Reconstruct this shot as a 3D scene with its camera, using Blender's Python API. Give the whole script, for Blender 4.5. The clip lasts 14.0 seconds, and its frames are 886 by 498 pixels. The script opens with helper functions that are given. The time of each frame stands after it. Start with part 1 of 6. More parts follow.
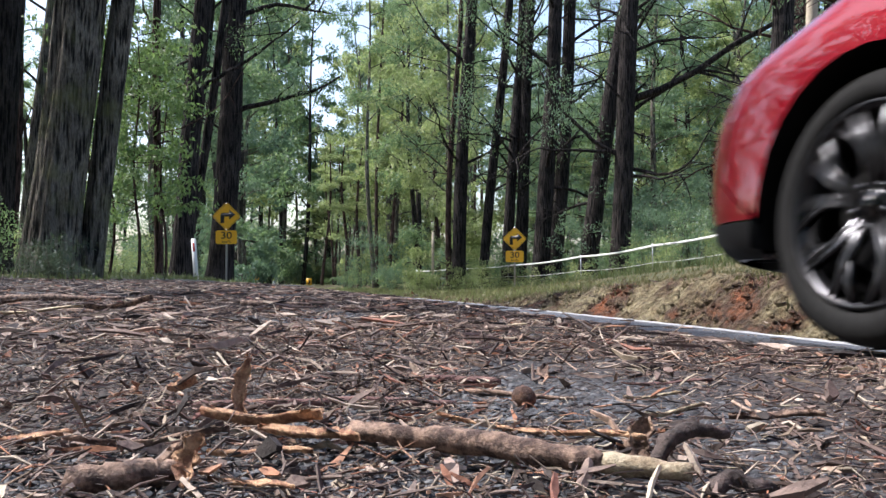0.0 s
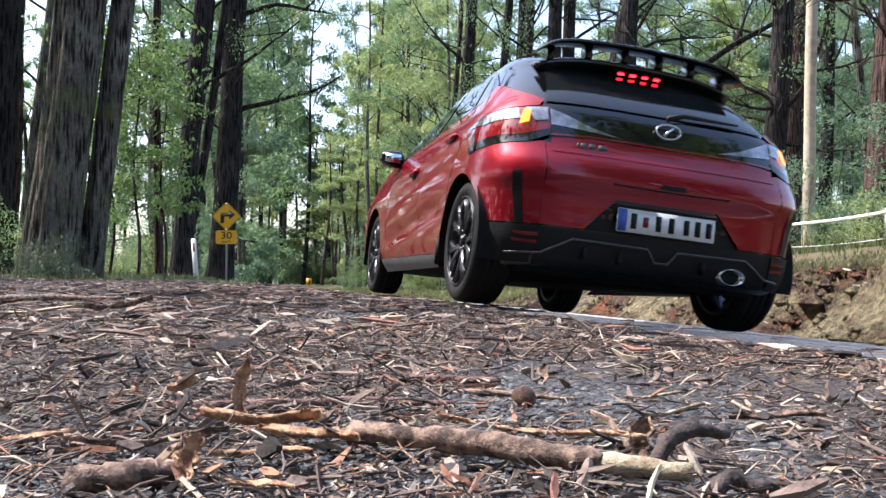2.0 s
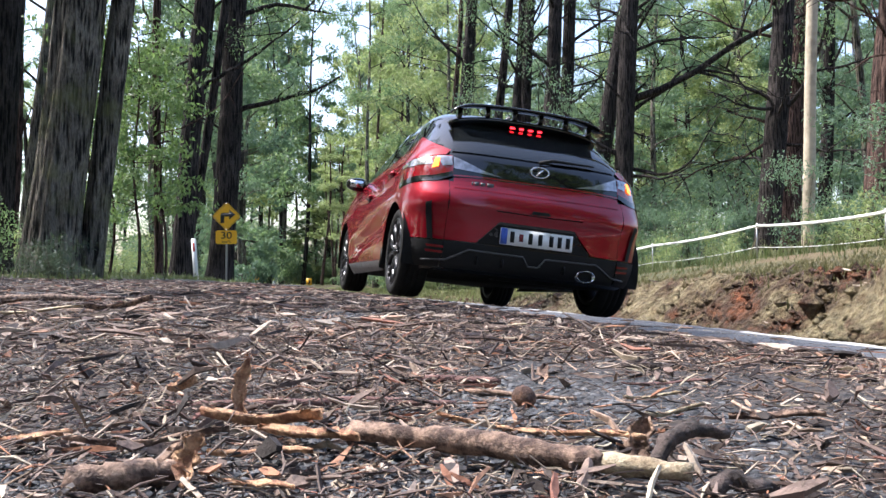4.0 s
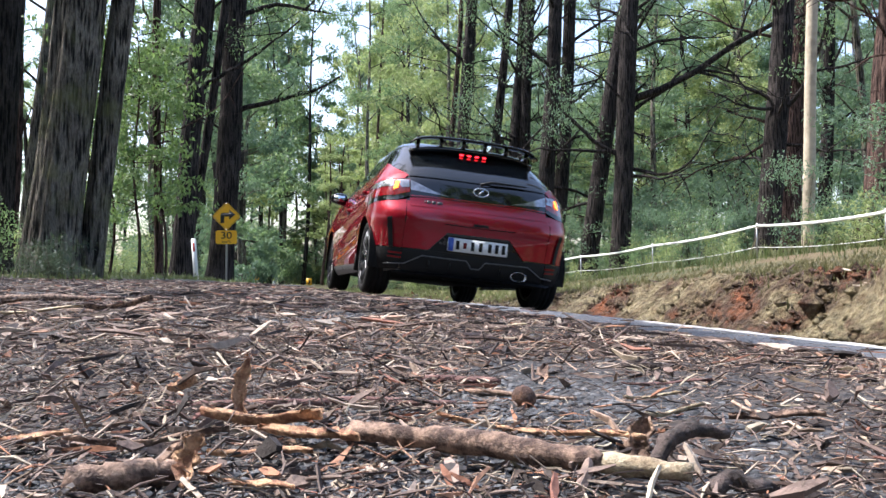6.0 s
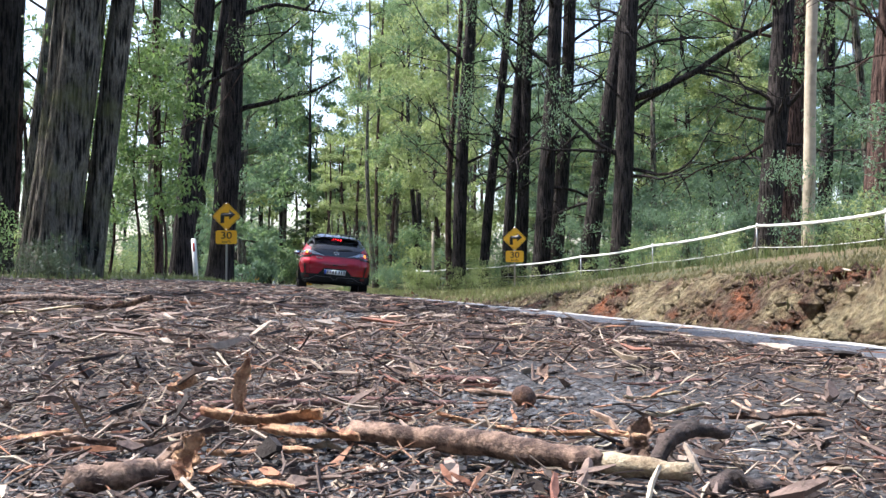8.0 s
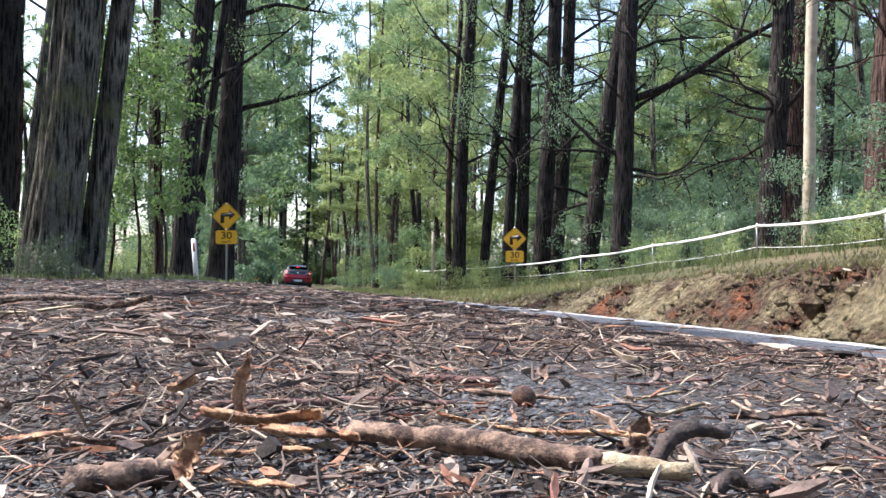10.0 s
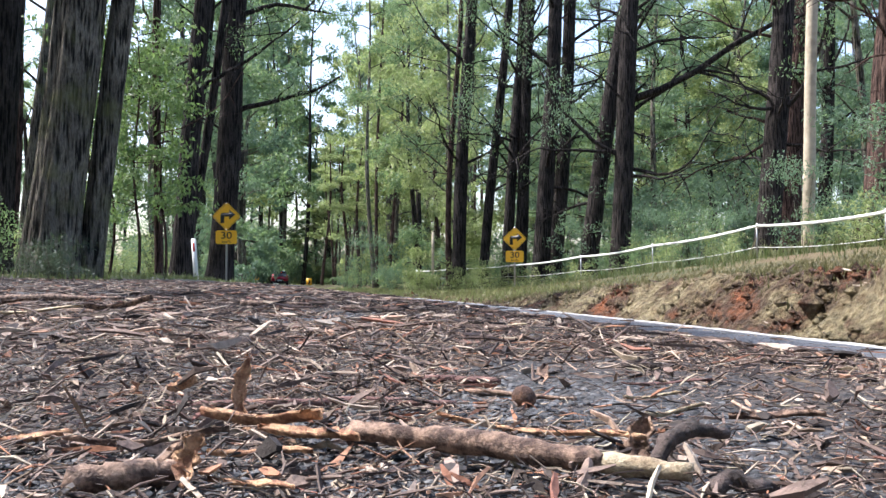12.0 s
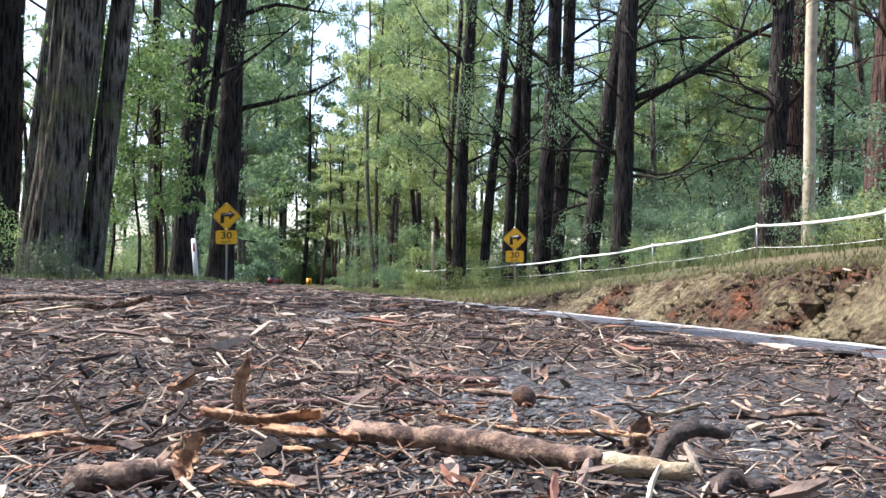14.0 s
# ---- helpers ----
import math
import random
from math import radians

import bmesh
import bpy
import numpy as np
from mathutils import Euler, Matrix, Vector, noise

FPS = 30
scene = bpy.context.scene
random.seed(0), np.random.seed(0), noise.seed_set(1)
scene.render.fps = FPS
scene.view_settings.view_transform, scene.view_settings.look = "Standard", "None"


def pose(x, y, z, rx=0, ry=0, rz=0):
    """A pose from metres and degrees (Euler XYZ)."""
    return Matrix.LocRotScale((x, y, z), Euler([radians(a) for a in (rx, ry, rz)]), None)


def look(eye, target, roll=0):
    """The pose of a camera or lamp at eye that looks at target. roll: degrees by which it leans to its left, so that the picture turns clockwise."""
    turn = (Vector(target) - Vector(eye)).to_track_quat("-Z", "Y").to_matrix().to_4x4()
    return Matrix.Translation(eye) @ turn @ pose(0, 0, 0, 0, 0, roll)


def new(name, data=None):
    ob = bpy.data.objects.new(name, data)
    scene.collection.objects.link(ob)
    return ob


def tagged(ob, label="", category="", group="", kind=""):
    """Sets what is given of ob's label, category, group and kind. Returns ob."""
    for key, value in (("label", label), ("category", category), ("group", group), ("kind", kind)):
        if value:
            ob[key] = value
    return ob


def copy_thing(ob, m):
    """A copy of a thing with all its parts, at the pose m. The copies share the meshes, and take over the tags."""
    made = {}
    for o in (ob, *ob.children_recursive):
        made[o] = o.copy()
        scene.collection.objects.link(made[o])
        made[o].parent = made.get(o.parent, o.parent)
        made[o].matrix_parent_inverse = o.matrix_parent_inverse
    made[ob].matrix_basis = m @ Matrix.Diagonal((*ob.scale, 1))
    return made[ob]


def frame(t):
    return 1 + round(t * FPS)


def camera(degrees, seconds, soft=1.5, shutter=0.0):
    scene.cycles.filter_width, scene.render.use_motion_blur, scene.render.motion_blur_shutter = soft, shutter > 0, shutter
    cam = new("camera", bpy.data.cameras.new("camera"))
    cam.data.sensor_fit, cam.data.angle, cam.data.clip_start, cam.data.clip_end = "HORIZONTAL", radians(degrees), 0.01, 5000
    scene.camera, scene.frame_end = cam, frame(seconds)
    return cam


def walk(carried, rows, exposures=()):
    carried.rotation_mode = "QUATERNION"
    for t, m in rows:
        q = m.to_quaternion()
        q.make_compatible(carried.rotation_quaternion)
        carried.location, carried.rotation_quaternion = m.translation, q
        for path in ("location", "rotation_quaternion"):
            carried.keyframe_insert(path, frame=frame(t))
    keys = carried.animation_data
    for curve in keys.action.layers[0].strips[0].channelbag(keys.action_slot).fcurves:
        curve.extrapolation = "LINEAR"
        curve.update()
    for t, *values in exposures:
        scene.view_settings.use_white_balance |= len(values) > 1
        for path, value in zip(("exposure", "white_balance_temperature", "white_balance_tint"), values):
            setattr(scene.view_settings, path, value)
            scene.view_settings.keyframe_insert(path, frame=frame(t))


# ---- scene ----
cam = camera(53.1, 14.0, shutter=0.3)
EYE = (0.0, 0.0, 0.10)
walk(cam, [(0.0, pose(*EYE, 91.61, 0, 0)), (14.0, pose(*EYE, 91.61, 0, 0))], exposures=[(0.0, 1.26, 6250, 13), (0.5, 1.34, 6250, 13), (1.0, 1.54, 6250, 13), (1.6, 1.63, 6250, 13), (14.0, 1.63, 6250, 13)])

# ---- light ----
SUN_ELEVATION, SUN_AZIMUTH = 54.0, 286.0  # azimuth clockwise from +Y
world = bpy.data.worlds.new("world")
scene.world = world
world.use_nodes = True
sky = world.node_tree.nodes.new("ShaderNodeTexSky")
sky.sky_type, sky.sun_disc = "NISHITA", False
sky.sun_elevation, sky.sun_rotation = radians(SUN_ELEVATION), radians(SUN_AZIMUTH)
sky.air_density, sky.dust_density, sky.ozone_density = 1.0, 3.0, 1.0
background = world.node_tree.nodes["Background"]
world.node_tree.links.new(sky.outputs[0], background.inputs[0])
background.inputs[1].default_value = 0.15
sun = new("sun", bpy.data.lights.new("sun", "SUN"))
sun.data.energy, sun.data.angle, sun.data.color = 3.0, radians(0.6), (1.0, 0.965, 0.91)
sa, se = radians(SUN_AZIMUTH), radians(SUN_ELEVATION)
sun.matrix_world = look((math.sin(sa) * math.cos(se) * 50, math.cos(sa) * math.cos(se) * 50, math.sin(se) * 50), (0, 0, 0))


# ---- small tools ----
def link_bm(name, bm, material, parent=None, label="", smooth=True):
    me = bpy.data.meshes.new(name)
    bm.to_mesh(me)
    bm.free()
    if smooth:
        me.polygons.foreach_set("use_smooth", [True] * len(me.polygons))
    if material:
        me.materials.append(material)
    ob = new(name, me)
    ob.parent = parent
    return tagged(ob, label)


def part(name, bm, material, parent, label="", smooth=True):
    return link_bm(name, bm, material, parent, label, smooth)


def data_mesh(name, verts, faces, material, parent=None, smooth=False):
    """One mesh from arrays of points and equal-sized faces."""
    verts, faces = np.asarray(verts, np.float32), np.asarray(faces, np.int32)
    me = bpy.data.meshes.new(name)
    n = faces.shape[1]
    me.vertices.add(len(verts))
    me.vertices.foreach_set("co", verts.ravel())
    me.loops.add(faces.size)
    me.loops.foreach_set("vertex_index", faces.ravel())
    me.polygons.add(len(faces))
    me.polygons.foreach_set("loop_start", np.arange(0, faces.size, n, dtype=np.int32))
    me.polygons.foreach_set("use_smooth", np.full(len(faces), smooth))
    me.update(calc_edges=True)
    me.materials.append(material)
    ob = new(name, me)
    ob.parent = parent
    return ob


def empty(name, m=None):
    ob = new(name)
    if m is not None:
        ob.matrix_basis = m
    return ob


def box_bm(size, at=(0, 0, 0), bevel=0.0, segments=2):
    bm = bmesh.new()
    bmesh.ops.create_cube(bm, size=1.0)
    for v in bm.verts:
        v.co = Vector([v.co[k] * size[k] + at[k] for k in range(3)])
    if bevel:
        bmesh.ops.bevel(bm, geom=list(bm.edges), offset=bevel, segments=segments, affect="EDGES")
    return bm


def tube_bm(points, radii, sides=8, bm=None, wobble=0.0, cap=True):
    """A tapered tube along points."""
    bm = bm or bmesh.new()
    rings, side = [], None
    for i, p in enumerate(points):
        p = Vector(p)
        ahead = (Vector(points[min(i + 1, len(points) - 1)]) - Vector(points[max(i - 1, 0)])).normalized()
        if side is None:
            side = ahead.orthogonal().normalized()
        side = (side - ahead * side.dot(ahead)).normalized()
        up = ahead.cross(side)
        ring = []
        for k in range(sides):
            a = 2 * math.pi * k / sides
            r = radii[i] * (1 + wobble * noise.noise((math.cos(a) * 1.7 + p.x * 3, math.sin(a) * 1.7 + p.x / max(radii[i], 0.004) * 0.4, p.z * 0.6 + p.y)))
            ring.append(bm.verts.new(p + side * (r * math.cos(a)) + up * (r * math.sin(a))))
        rings.append(ring)
    for a, b in zip(rings, rings[1:]):
        for k in range(sides):
            bm.faces.new((a[k], a[(k + 1) % sides], b[(k + 1) % sides], b[k]))
    if cap:
        bm.faces.new(rings[0][::-1])
        bm.faces.new(rings[-1])
    return bm


def cyl_bm(radius, depth, at=(0, 0, 0), axis="z", sides=32, bevel=0.0):
    bm = bmesh.new()
    bmesh.ops.create_cone(bm, cap_ends=True, segments=sides, radius1=radius, radius2=radius, depth=depth)
    turn = {"x": Matrix.Rotation(radians(90), 4, "Y"), "y": Matrix.Rotation(radians(90), 4, "X"), "z": Matrix()}[axis]
    bmesh.ops.transform(bm, matrix=Matrix.Translation(at) @ turn, verts=bm.verts)
    if bevel:
        bmesh.ops.bevel(bm, geom=[e for e in bm.edges if e.calc_face_angle(0) > 1], offset=bevel, segments=2, affect="EDGES")
    return bm


def curve_at(knots, t):
    """Smooth monotone-friendly cubic through rows (t, values...)."""
    ts = [k[0] for k in knots]
    i = max(0, min(len(ts) - 2, int(np.searchsorted(ts, t, side="right")) - 1))
    out = []
    h = ts[i + 1] - ts[i]
    s = (t - ts[i]) / h

    def slope(j, c):
        if j == 0:
            return (knots[1][c] - knots[0][c]) / (ts[1] - ts[0])
        if j == len(ts) - 1:
            return (knots[-1][c] - knots[-2][c]) / (ts[-1] - ts[-2])
        a = (knots[j][c] - knots[j - 1][c]) / (ts[j] - ts[j - 1])
        b = (knots[j + 1][c] - knots[j][c]) / (ts[j + 1] - ts[j])
        ha, hb = ts[j] - ts[j - 1], ts[j + 1] - ts[j]
        m = (a * hb + b * ha) / (ha + hb)
        if a * b <= 0:
            return 0.0
        lim = 3 * min(abs(a), abs(b))
        return max(-lim, min(lim, m))
    for c in range(1, len(knots[0])):
        m0, m1 = slope(i, c) * h, slope(i + 1, c) * h
        p0, p1 = knots[i][c], knots[i + 1][c]
        out.append((2 * s**3 - 3 * s**2 + 1) * p0 + (s**3 - 2 * s**2 + s) * m0 + (-2 * s**3 + 3 * s**2) * p1 + (s**3 - s**2) * m1)
    return out


# ---- materials ----
class Nodes:
    """A short way to wire a procedural material."""

    def __init__(self, name):
        self.mat = bpy.data.materials.new(name)
        self.mat.use_nodes = True
        self.nodes, self.links = self.mat.node_tree.nodes, self.mat.node_tree.links
        self.bsdf = self.nodes["Principled BSDF"]
        self.coord = self.nodes.new("ShaderNodeTexCoord").outputs["Object"]

    def put(self, value, socket):
        if hasattr(value, "is_output"):
            self.links.new(value, socket)
        elif isinstance(value, (tuple, list)) and len(value) == 3 and socket.type == "RGBA":
            socket.default_value = (*value, 1)
        else:
            socket.default_value = value

    def scaled(self, vector, scale):
        n = self.nodes.new("ShaderNodeMapping")
        self.put(vector, n.inputs[0])
        n.inputs["Scale"].default_value = scale
        return n.outputs[0]

    def noise(self, scale, detail=4, rough=0.55, vector=None, out=0):
        n = self.nodes.new("ShaderNodeTexNoise")
        self.put(vector or self.coord, n.inputs["Vector"])
        n.inputs["Scale"].default_value, n.inputs["Detail"].default_value, n.inputs["Roughness"].default_value = scale, detail, rough
        return n.outputs[out]

    def voronoi(self, scale, vector=None, out="Distance", feature="F1"):
        n = self.nodes.new("ShaderNodeTexVoronoi")
        n.feature = feature
        self.put(vector or self.coord, n.inputs["Vector"])
        n.inputs["Scale"].default_value = scale
        return n.outputs[out]

    def ramp(self, fac, stops):
        n = self.nodes.new("ShaderNodeValToRGB")
        self.put(fac, n.inputs[0])
        e = n.color_ramp.elements
        while len(e) < len(stops):
            e.new(0.5)
        for el, (p, c) in zip(e, stops):
            el.position, el.color = p, (*c, 1) if isinstance(c, tuple) else (c, c, c, 1)
        return n.outputs[0]

    def mix(self, fac, a, b, mode="MIX"):
        n = self.nodes.new("ShaderNodeMix")
        n.data_type, n.blend_type = "RGBA", mode
        for v, k in ((fac, 0), (a, 6), (b, 7)):
            self.put(v, n.inputs[k])
        return n.outputs[2]

    def math(self, op, a, b=0.5):
        n = self.nodes.new("ShaderNodeMath")
        n.operation = op
        self.put(a, n.inputs[0])
        self.put(b, n.inputs[1])
        return n.outputs[0]

    def island(self):
        return self.nodes.new("ShaderNodeNewGeometry").outputs["Random Per Island"]

    def object_random(self):
        return self.nodes.new("ShaderNodeObjectInfo").outputs["Random"]

    def bump(self, height, strength=0.5, distance=0.01):
        n = self.nodes.new("ShaderNodeBump")
        self.put(height, n.inputs["Height"])
        n.inputs["Strength"].default_value, n.inputs["Distance"].default_value = strength, distance
        self.put(n.outputs[0], self.bsdf.inputs["Normal"])

    def done(self, color=None, rough=0.6, metal=0.0, **more):
        if color is not None:
            self.put(color, self.bsdf.inputs["Base Color"])
        self.put(rough, self.bsdf.inputs["Roughness"])
        self.bsdf.inputs["Metallic"].default_value = metal
        for key, value in more.items():
            self.put(value, self.bsdf.inputs[key.replace("_", " ").title().replace("Ior", "IOR")])
        return self.mat


def plain(name, color, rough=0.5, metal=0.0, vary=0.12, scale=30, **more):
    n = Nodes(name)
    dark = tuple(c * (1 - vary) for c in color)
    light = tuple(min(1, c * (1 + vary)) for c in color)
    return n.done(n.ramp(n.noise(scale, 5), [(0.3, dark), (0.7, light)]), rough, metal, **more)


def ground_material():
    n = Nodes("ground_soil_and_grass")
    a = n.ramp(n.noise(0.35, 6), [(0.35, (0.075, 0.080, 0.028)), (0.52, (0.135, 0.115, 0.050)), (0.66, (0.175, 0.120, 0.066))])
    b = n.ramp(n.noise(14, 6), [(0.3, 0.55), (0.7, 1.25)])
    n.bump(n.noise(24, 8, 0.7), 1.0, 0.06)
    return n.done(n.mix(1.0, a, b, "MULTIPLY"), 0.95)


def asphalt_material():
    n = Nodes("worn_asphalt_seal")
    cells = n.voronoi(95, out="Color")
    tone = n.ramp(cells, [(0.0, (0.04, 0.042, 0.049)), (0.6, (0.085, 0.09, 0.102)), (1.0, (0.15, 0.155, 0.168))])
    stain = n.ramp(n.noise(1.3, 5), [(0.3, 0.7), (0.7, 1.2)])
    n.bump(n.math("SUBTRACT", 1.0, n.voronoi(95)), 0.9, 0.008)
    return n.done(n.mix(1.0, tone, stain, "MULTIPLY"), 0.75)


def littered_material():
    n = Nodes("seal_under_fine_litter")
    cells = n.voronoi(120, out="Color")
    tone = n.ramp(cells, [(0.0, (0.018, 0.019, 0.021)), (0.6, (0.045, 0.047, 0.052)), (1.0, (0.11, 0.11, 0.115))])
    mulch = n.ramp(n.noise(220, 5, 0.7), [(0.35, (0.016, 0.011, 0.009)), (0.55, (0.06, 0.04, 0.03)), (0.72, (0.22, 0.16, 0.115))])
    where = n.ramp(n.noise(4.5, 5, 0.65), [(0.42, 0.15), (0.6, 0.95)])
    n.bump(n.math("SUBTRACT", 1.0, n.voronoi(120)), 1.0, 0.012)
    return n.done(n.mix(where, tone, mulch), 0.8)


def bank_material():
    n = Nodes("cut_clay_bank")
    stretch = n.scaled(n.coord, (0.6, 0.6, 1.0))
    big = n.noise(2.3, 8, 0.66, stretch)
    clay = n.ramp(big, [(0.32, (0.27, 0.085, 0.026)), (0.40, (0.15, 0.058, 0.024)), (0.46, (0.085, 0.050, 0.028)), (0.51, (0.16, 0.115, 0.058)), (0.58, (0.30, 0.250, 0.140)), (0.67, (0.110, 0.066, 0.036)), (0.78, (0.23, 0.090, 0.034))])
    fine = n.ramp(n.noise(13, 8, 0.8), [(0.36, 0.42), (0.62, 1.35)])
    n.bump(n.math("ADD", n.noise(12, 8, 0.75), n.math("MULTIPLY", n.voronoi(17), 0.6)), 1.0, 0.10)
    return n.done(n.mix(1.0, clay, fine, "MULTIPLY"), 0.95)


def bark_material(name, dark, light, moss=0.0):
    n = Nodes(name)
    v = n.scaled(n.coord, (1.0, 1.0, 0.12))
    ridges = n.math('ADD', n.math('MULTIPLY', n.noise(16, 6, 0.65, v), 0.6), n.math('MULTIPLY', n.voronoi(22, n.scaled(n.coord, (1.0, 1.0, 0.10))), 0.45))
    col = n.ramp(ridges, [(0.42, dark), (0.56, light)])
    col = n.mix(1.0, col, n.ramp(n.noise(60, 4, 0.7, n.scaled(n.coord, (1.0, 1.0, 0.2))), [(0.35, 0.45), (0.62, 1.35)]), 'MULTIPLY')
    patch = n.ramp(n.noise(1.6, 5), [(0.35, 0.65), (0.7, 1.3)])
    col = n.mix(1.0, col, patch, "MULTIPLY")
    if moss:
        col = n.mix(n.ramp(n.noise(2.2, 5), [(0.5, 0.0), (0.7, moss)]), col, (0.16, 0.17, 0.07))
    n.bump(ridges, 1.0, 0.08)
    return n.done(col, 0.95, specular_ior_level=0.15)


def leaf_material(name, a, b, c, through_light=0.35):
    n = Nodes(name)
    col = n.ramp(n.island(), [(0.0, a), (0.5, b), (1.0, c)])
    trans = n.nodes.new("ShaderNodeBsdfTranslucent")
    n.put(n.mix(0.45, col, (0.22, 0.34, 0.10), "MIX"), trans.inputs["Color"])
    n.done(col, 0.5)
    mixer = n.nodes.new("ShaderNodeMixShader")
    mixer.inputs[0].default_value = through_light
    out = n.nodes["Material Output"]
    n.links.new(n.bsdf.outputs[0], mixer.inputs[1])
    n.links.new(trans.outputs[0], mixer.inputs[2])
    n.links.new(mixer.outputs[0], out.inputs[0])
    return n.mat


def litter_material(name, stops):
    n = Nodes(name)
    col = n.ramp(n.island(), stops)
    grain = n.noise(160, 4, 0.6, n.scaled(n.coord, (1, 1, 1)))
    col = n.mix(1.0, col, n.ramp(grain, [(0.3, 0.6), (0.7, 1.25)]), "MULTIPLY")
    n.bump(grain, 0.6, 0.003)
    return n.done(col, 0.8)


M_GROUND, M_ASPHALT, M_BANK, M_LITTERED = ground_material(), asphalt_material(), bank_material(), littered_material()
M_BARK_DARK = bark_material("dark_stringy_bark", (0.0060, 0.0054, 0.0052), (0.046, 0.039, 0.036))
M_BARK_GREY = bark_material("grey_brown_bark", (0.015, 0.0135, 0.012), (0.150, 0.135, 0.112), 0.5)
M_BARK_RED = bark_material("red_brown_bark", (0.016, 0.010, 0.009), (0.095, 0.060, 0.050))
M_LEAF = leaf_material("gum_leaves", (0.080, 0.145, 0.075), (0.135, 0.220, 0.112), (0.25, 0.32, 0.18), 0.5)
# a much paler, yellower M_LEAF: sunshine on the crowns is put into the colour
M_LEAF_LIGHT = leaf_material("pale_gum_leaves_sun_in_colour", (0.21, 0.265, 0.105), (0.32, 0.375, 0.155), (0.48, 0.500, 0.255), 0.55)
M_LEAF_BLUE = leaf_material("blue_green_leaves", (0.075, 0.140, 0.100), (0.120, 0.200, 0.145), (0.175, 0.255, 0.185), 0.5)
M_LEAF_FRESH = leaf_material("fresh_sapling_leaves", (0.075, 0.140, 0.040), (0.120, 0.200, 0.062), (0.19, 0.28, 0.095), 0.4)
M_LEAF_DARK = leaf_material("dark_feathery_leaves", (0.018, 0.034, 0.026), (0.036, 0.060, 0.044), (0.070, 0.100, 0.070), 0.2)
M_GRASS = leaf_material("roadside_grass", (0.045, 0.066, 0.018), (0.085, 0.105, 0.035), (0.17, 0.16, 0.075), 0.25)
# M_GRASS made brighter and yellower: sun on the verge is painted into it
M_GRASS_SUN = leaf_material("verge_grass_sun_in_colour", (0.115, 0.135, 0.036), (0.20, 0.21, 0.075), (0.32, 0.29, 0.14), 0.3)
M_GRASS_DRY = leaf_material("dry_straw_grass", (0.095, 0.080, 0.032), (0.165, 0.135, 0.060), (0.26, 0.215, 0.115), 0.2)
M_LITTER = litter_material("bark_and_twig_litter", [(0.0, (0.017, 0.012, 0.011)), (0.24, (0.050, 0.033, 0.028)), (0.52, (0.145, 0.097, 0.080)), (0.75, (0.27, 0.195, 0.160)), (0.89, (0.52, 0.43, 0.345)), (0.955, (0.36, 0.160, 0.085)), (1.0, (0.17, 0.068, 0.058))])
M_SLIVER = litter_material("pale_bark_slivers", [(0.0, (0.136, 0.093, 0.068)), (0.4, (0.255, 0.187, 0.132)), (0.75, (0.391, 0.315, 0.230)), (1.0, (0.510, 0.442, 0.340))])
M_STONE = litter_material("road_stones", [(0.0, (0.024, 0.026, 0.030)), (0.6, (0.068, 0.071, 0.080)), (1.0, (0.17, 0.172, 0.18))])
M_WHITE = plain("white_paint", (0.75, 0.75, 0.73), 0.5, vary=0.08)
M_LINE = plain("worn_road_paint", (0.36, 0.36, 0.36), 0.7, vary=0.3, scale=12)
M_POLE = plain("weathered_pole_timber", (0.42, 0.36, 0.27), 0.85, vary=0.25, scale=6)
M_YELLOW = plain("yellow_sign_face", (0.82, 0.43, 0.02), 0.4, vary=0.06)
M_BLACK = plain("black_sign_paint", (0.012, 0.012, 0.012), 0.45)
M_STEEL = plain("galvanised_steel", (0.35, 0.36, 0.37), 0.45, 0.8)
M_RED_REFLECTOR = plain("red_reflector", (0.5, 0.02, 0.02), 0.25)


# ---- the lie of the land ----
PATH = [(-6, 3.9, 0), (0.0, 2.25, 0), (1.08, 1.94, 0), (2.3, 1.49, 0), (3.82, 1.12, 0), (5.49, 0.71, 0), (7.96, 0.10, 0), (9.65, -0.31, 0), (12.82, -0.98, 0),
        (16.97, -1.77, 0), (22.4, -2.78, 0), (26.0, -3.42, 0), (60.7, -10.24, 0), (121.0, -22.9, 0), (300.0, -60.0, 0)]


def lane_x(y):
    """The line that the car's middle follows."""
    return curve_at(PATH, y)[0]


def lane_z(x, y):
    y = max(-8.0, min(y, 135.0))
    d = y / 10
    return 0.1105 - 0.014 / (1 + math.exp((y - 3.2) / 0.5)) - 0.118 * x * math.exp(-y / 60) - 0.03223 * y - 0.00034 * d * d + 0.003987 * d**3 - 0.0002359 * d**4


EDGE = 1.50  # from the car's line to the road's edge line


def smooth_min(a, b, k):
    h = max(k - abs(a - b), 0) / k
    return min(a, b) - h * h * k * 0.25


